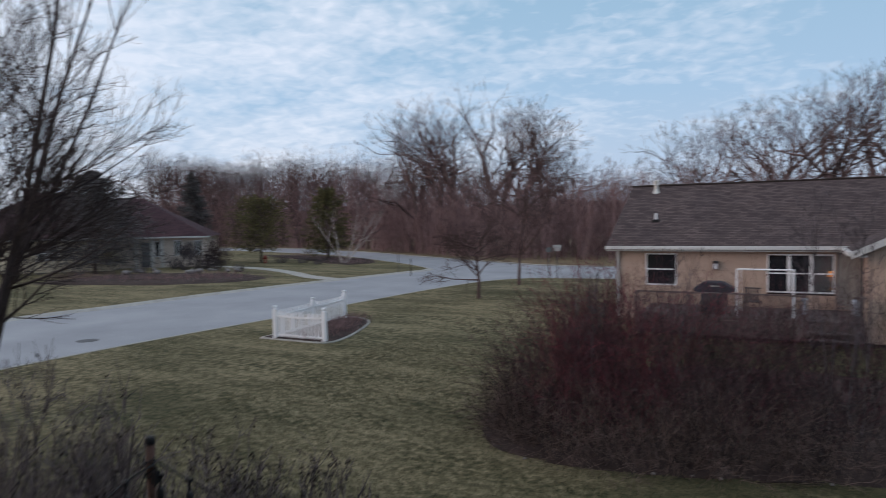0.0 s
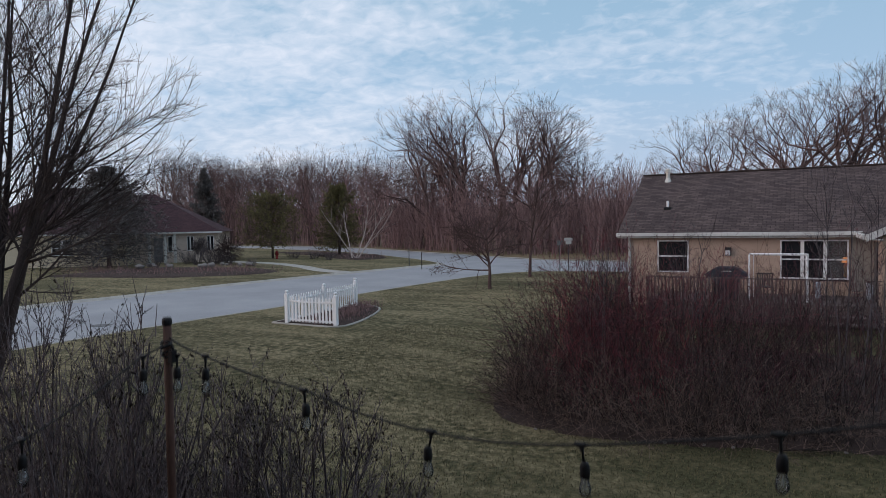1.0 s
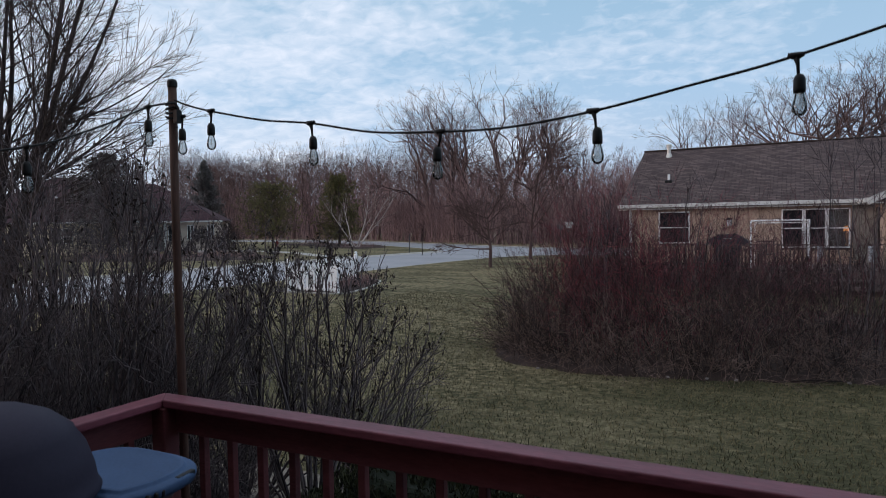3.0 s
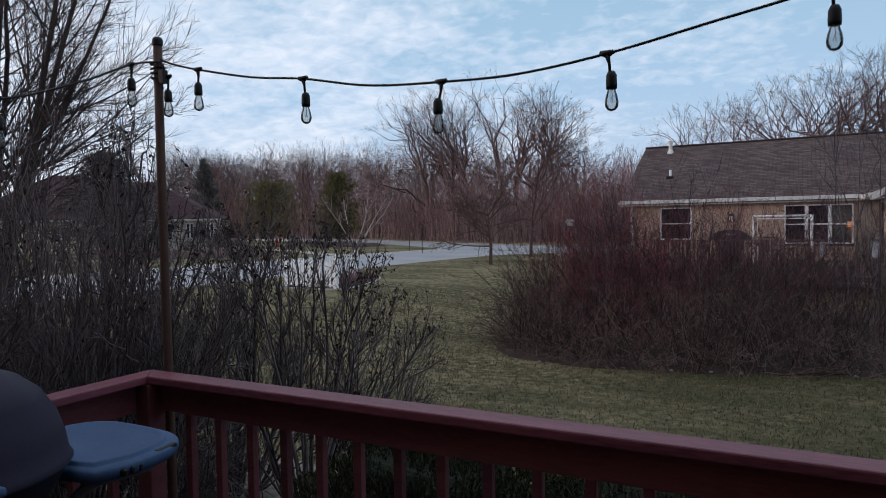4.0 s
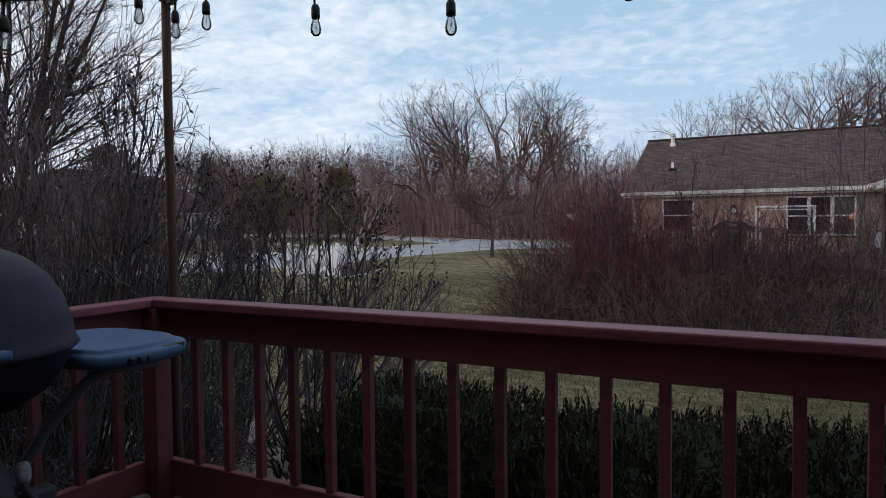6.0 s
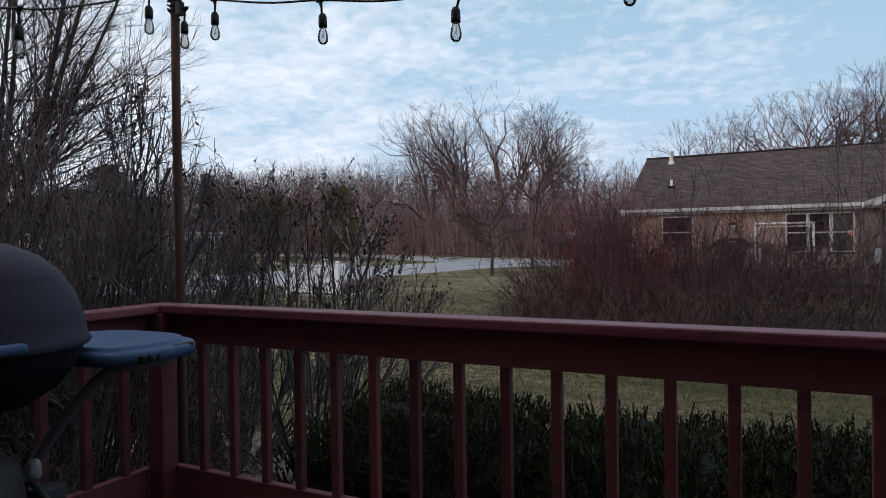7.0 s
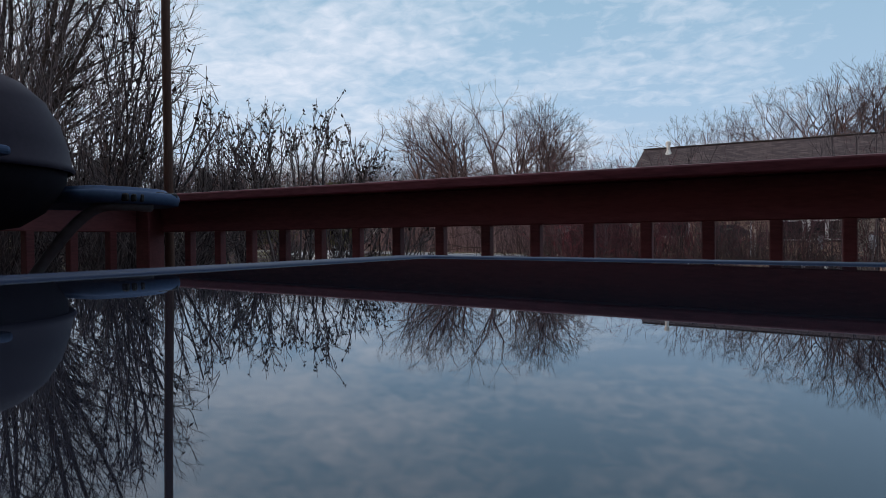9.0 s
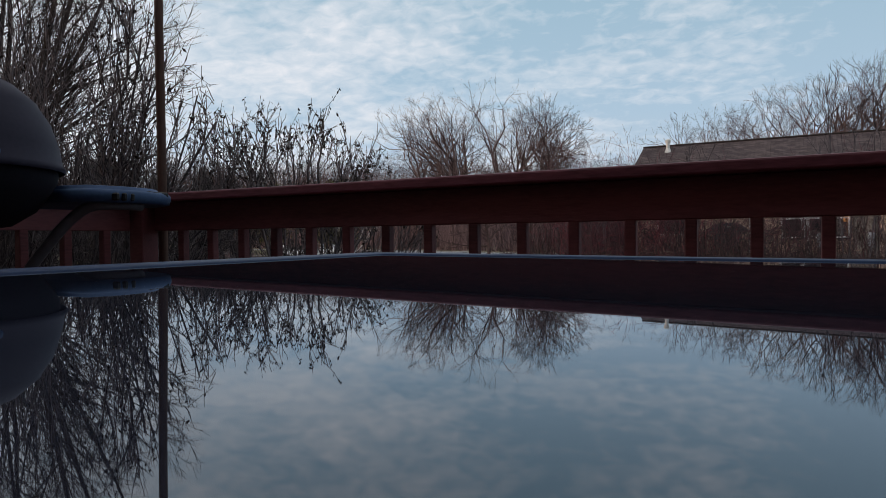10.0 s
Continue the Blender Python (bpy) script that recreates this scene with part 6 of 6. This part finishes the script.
low_growth("dead_perennials", "dry dark stalks standing in the mulch bed", [(-11.9, 17.0), (-11.9, 18.2), (-12.6, 19.6), (-12.9, 20.6), (-12.4, 18.9)], 0.42, 420, 301, BRUSH, 0.35)
low_growth("bed_plants", "low bare garden plants in the far planting bed", [(-44, 31), (-41, 32.5), (-38, 33), (-35.5, 34), (-33.5, 35), (-47, 32.5), (-36, 36.5)], 0.6, 800, 302, BRUSH, 1.3)
low_growth("bed_plants", "low bare garden plants under the birch", [(-37, 55), (-40, 58), (-45, 61), (-50, 64), (-35, 53)], 0.6, 500, 303, BRUSH, 1.3)

# ---- woods ----
EDGE_U = [-90, -60, -32, -13, -3, 7, 20, 60]
EDGE_D = [165, 140, 118, 100, 84, 66, 56, 38]


def edge(u):
    """Distance of the woods' edge beyond the cross street."""
    return np.interp(u, EDGE_U, EDGE_D)


def forest_tree(rng, slim=False, stemsn=1):
    """Tall tree that forks again and again into a domed crown; returned one metre tall."""
    foot = np.column_stack([rng.normal(0, 0.015 * (stemsn > 1), stemsn), rng.normal(0, 0.015 * (stemsn > 1), stemsn), np.full(stemsn, -0.01)])
    d = np.column_stack([rng.normal(0, 0.05 if stemsn == 1 else 0.16, stemsn), rng.normal(0, 0.05 if stemsn == 1 else 0.16, stemsn), np.ones(stemsn)])
    bole = stems(rng, foot, d, rng.uniform(0.26, 0.40, stemsn) * (1.2 if slim else 1), np.full(stemsn, 0.0125 if slim else 0.0190), 6, 0.03, 0.02, 0.72)
    level, out = bole, [bole]
    for n_tip, n_mid, ln, ang in ((3, 1, 0.215, 22), (2, 2, 0.165, 24), (2, 1, 0.125, 26), (2, 0, 0.090, 28), (2, 0, 0.064, 30)):
        if slim:
            n_mid, ang = max(n_mid - 1, 0) if ln < 0.1 else n_mid, ang * 0.85
        kids = [sprout(rng, level, (0.93, 1.0), (ang + 5, 9), (ln * 0.7, ln * 1.2), 0.76, 5, 0.11, 0.045, 0.62, 0.00050) for _ in range(n_tip)]
        kids += [sprout(rng, level, (0.45, 0.85), (ang + 20, 9), (ln * 0.6, ln * 1.05), 0.58, 5, 0.11, 0.05, 0.55, 0.00046) for _ in range(n_mid)]
        level = joined(kids)
        out.append(level)
    out.append(joined([sprout(rng, level, (0.15, 1.0), (36, 12), (0.018, 0.042), 0.75, 3, 0.12, 0.03, 0.6, 0.00040) for _ in range(1 if slim else 5)]))
    tall = max(b[0][..., 2].max() for b in out)
    return [(p / tall, r / tall) for p, r in out]


protos = []
for k in range(9):
    rng = np.random.default_rng(100 + k)
    p = forest_tree(rng, slim=k >= 5, stemsn=(1, 2, 1, 2, 1, 1, 2, 1, 2)[k])
    t = thing("woodland_tree", "tall bare domed tree at the edge of the woods" if k < 5 else "slender bare tree in the woods", "tree", (*site(400 + 20 * k, -300), GZ), 0, "woodland trees")
    mesh_part("trunk", tube_mesh("trunk", p[:1], FARBARK, 7), t)
    mesh_part("branchwork", tube_mesh("branchwork", p[1:4], FARBARK, 4), t)
    mesh_part("crown", tube_mesh("crown", p[4:], FARTWIG, 3), t)
    protos.append(t)
rg = random.Random(8)


def wood(u, d, h, k):
    x, y = site(u, d)
    c = copy_thing(protos[k], pose(x, y, GZ, 0, 0, rg.uniform(0, 360)))
    c.scale = (h, h, h)
    return c


# tall group in the middle
for u, d, h, k in ((-1.6, 86, 18.6, 0), (1.6, 84, 19.4, 2), (4.8, 87, 20.6, 1), (7.8, 85, 21.8, 4), (11.4, 88, 20.2, 3), (15.0, 85, 19.9, 0), (19.0, 90, 15.5, 1), (13.0, 95, 19.6, 2), (2.5, 96, 19.0, 3)):
    wood(u, d, h, k)
# lower woods to the left
for k in range(66):
    u = -62 + 72 * k / 65 + rg.uniform(-1, 1)
    d = max(88, edge(u) + 3) + rg.uniform(0, 22)
    wood(u, d, (0.128 * d + 2.4) * rg.uniform(0.86, 1.04), 5 + rg.randrange(4))
# woods behind the house next door
for u, d, h in ((26.2, 66, 13.8), (29.2, 68, 15.4), (34.6, 62, 16.0), (38.0, 63, 18.0), (41.5, 61, 19.0), (45.5, 62, 18.6), (37, 72, 17.0), (49, 64, 18.0)):
    wood(u, d, h, rg.randrange(5))
for k in range(14):
    d = rg.uniform(76, 96)
    wood(18 + 36 * k / 13, d, 0.115 * d + 2.0, 5 + rg.randrange(4))
for t in protos:
    for o in (*t.children_recursive, t):
        bpy.data.objects.remove(o)

# underwood: one tangled mass of stems
rng = np.random.default_rng(200)


def brush_band(u0, u1, d0, d1, h, n, seed):
    rng = np.random.default_rng(seed)
    u = rng.uniform(u0, u1, n)
    d = np.maximum(d0, edge(u) + 2) + d1 * rng.uniform(0, 1, n) ** 1.4
    x = 2.45 + u * LR[0] + d * LF[0]
    y = -2.16 + u * LR[1] + d * LF[1]
    start = np.column_stack([x, y, np.full(n, GZ - 0.05)])
    dr = np.column_stack([rng.normal(0, 0.14, n), rng.normal(0, 0.14, n), np.ones(n)])
    L = h * rng.uniform(0.45, 1.05, n) ** 0.8
    main = stems(rng, start, dr, L, rng.uniform(0.016, 0.05, n), 4, 0.09, 0.02, 0.3)
    b1 = fork(rng, main, 5, 0.25, 1.0, (30, 10), (0.25, 0.5), 0.6, 3, 0.1, 0.05, 0.4, min_radius=0.021)
    b2 = fork(rng, b1, 1, 0.3, 1.0, (32, 10), (0.4, 0.7), 0.8, 2, 0.1, 0.05, 0.5, min_radius=0.017)
    return [main, b1, b2]


und = tagged(new("woodland_underwood", tube_mesh("woodland_underwood", brush_band(-75, -6, 60, 24, 11.5, 1800, 201) + brush_band(-8, 26, 70, 24, 8.8, 1300, 204) + brush_band(14, 60, 57, 16, 8.0, 600, 202) + brush_band(-8, 30, 66, 10, 4.5, 500, 203), BRUSH)), "dense reddish-brown bare underwood", "woods", kind="stuff")
# far treeline closing the view
bm = bmesh.new()
pts = []
for k in range(2401):
    a = -140 + 280 * k / 2400
    x, y = site(180 * math.sin(radians(a)), 180 * math.cos(radians(a)))
    hgt = 8.0 + 1.8 * noise.noise(Vector((k * 0.011, 0, 0))) + 1.3 * noise.noise(Vector((k * 0.07, 3, 0))) + 2.2 * abs(noise.noise(Vector((k * 0.71, 7, 0))))
    pts.append((bm.verts.new((x, y, GZ - 0.2)), bm.verts.new((x, y, GZ + hgt))))
for a, b in zip(pts, pts[1:]):
    bm.faces.new((a[0], b[0], b[1], a[1]))
solid("backdrop", bm, mat("far_woods", (0.185, 0.122, 0.120), (0.105, 0.068, 0.068), rough=1.0, scale=0.3, fine=2.5, stretch=(1, 1, 0.25)), "distant hazy brown treeline", "backdrop", kind="structure")

# ---- deck planks ----
pm = plank_mesh()
for k in range(25):
    o = new("plank", pm)
    o.parent = deck
    o.location = (0, -0.10 - 0.142 * k, 0)
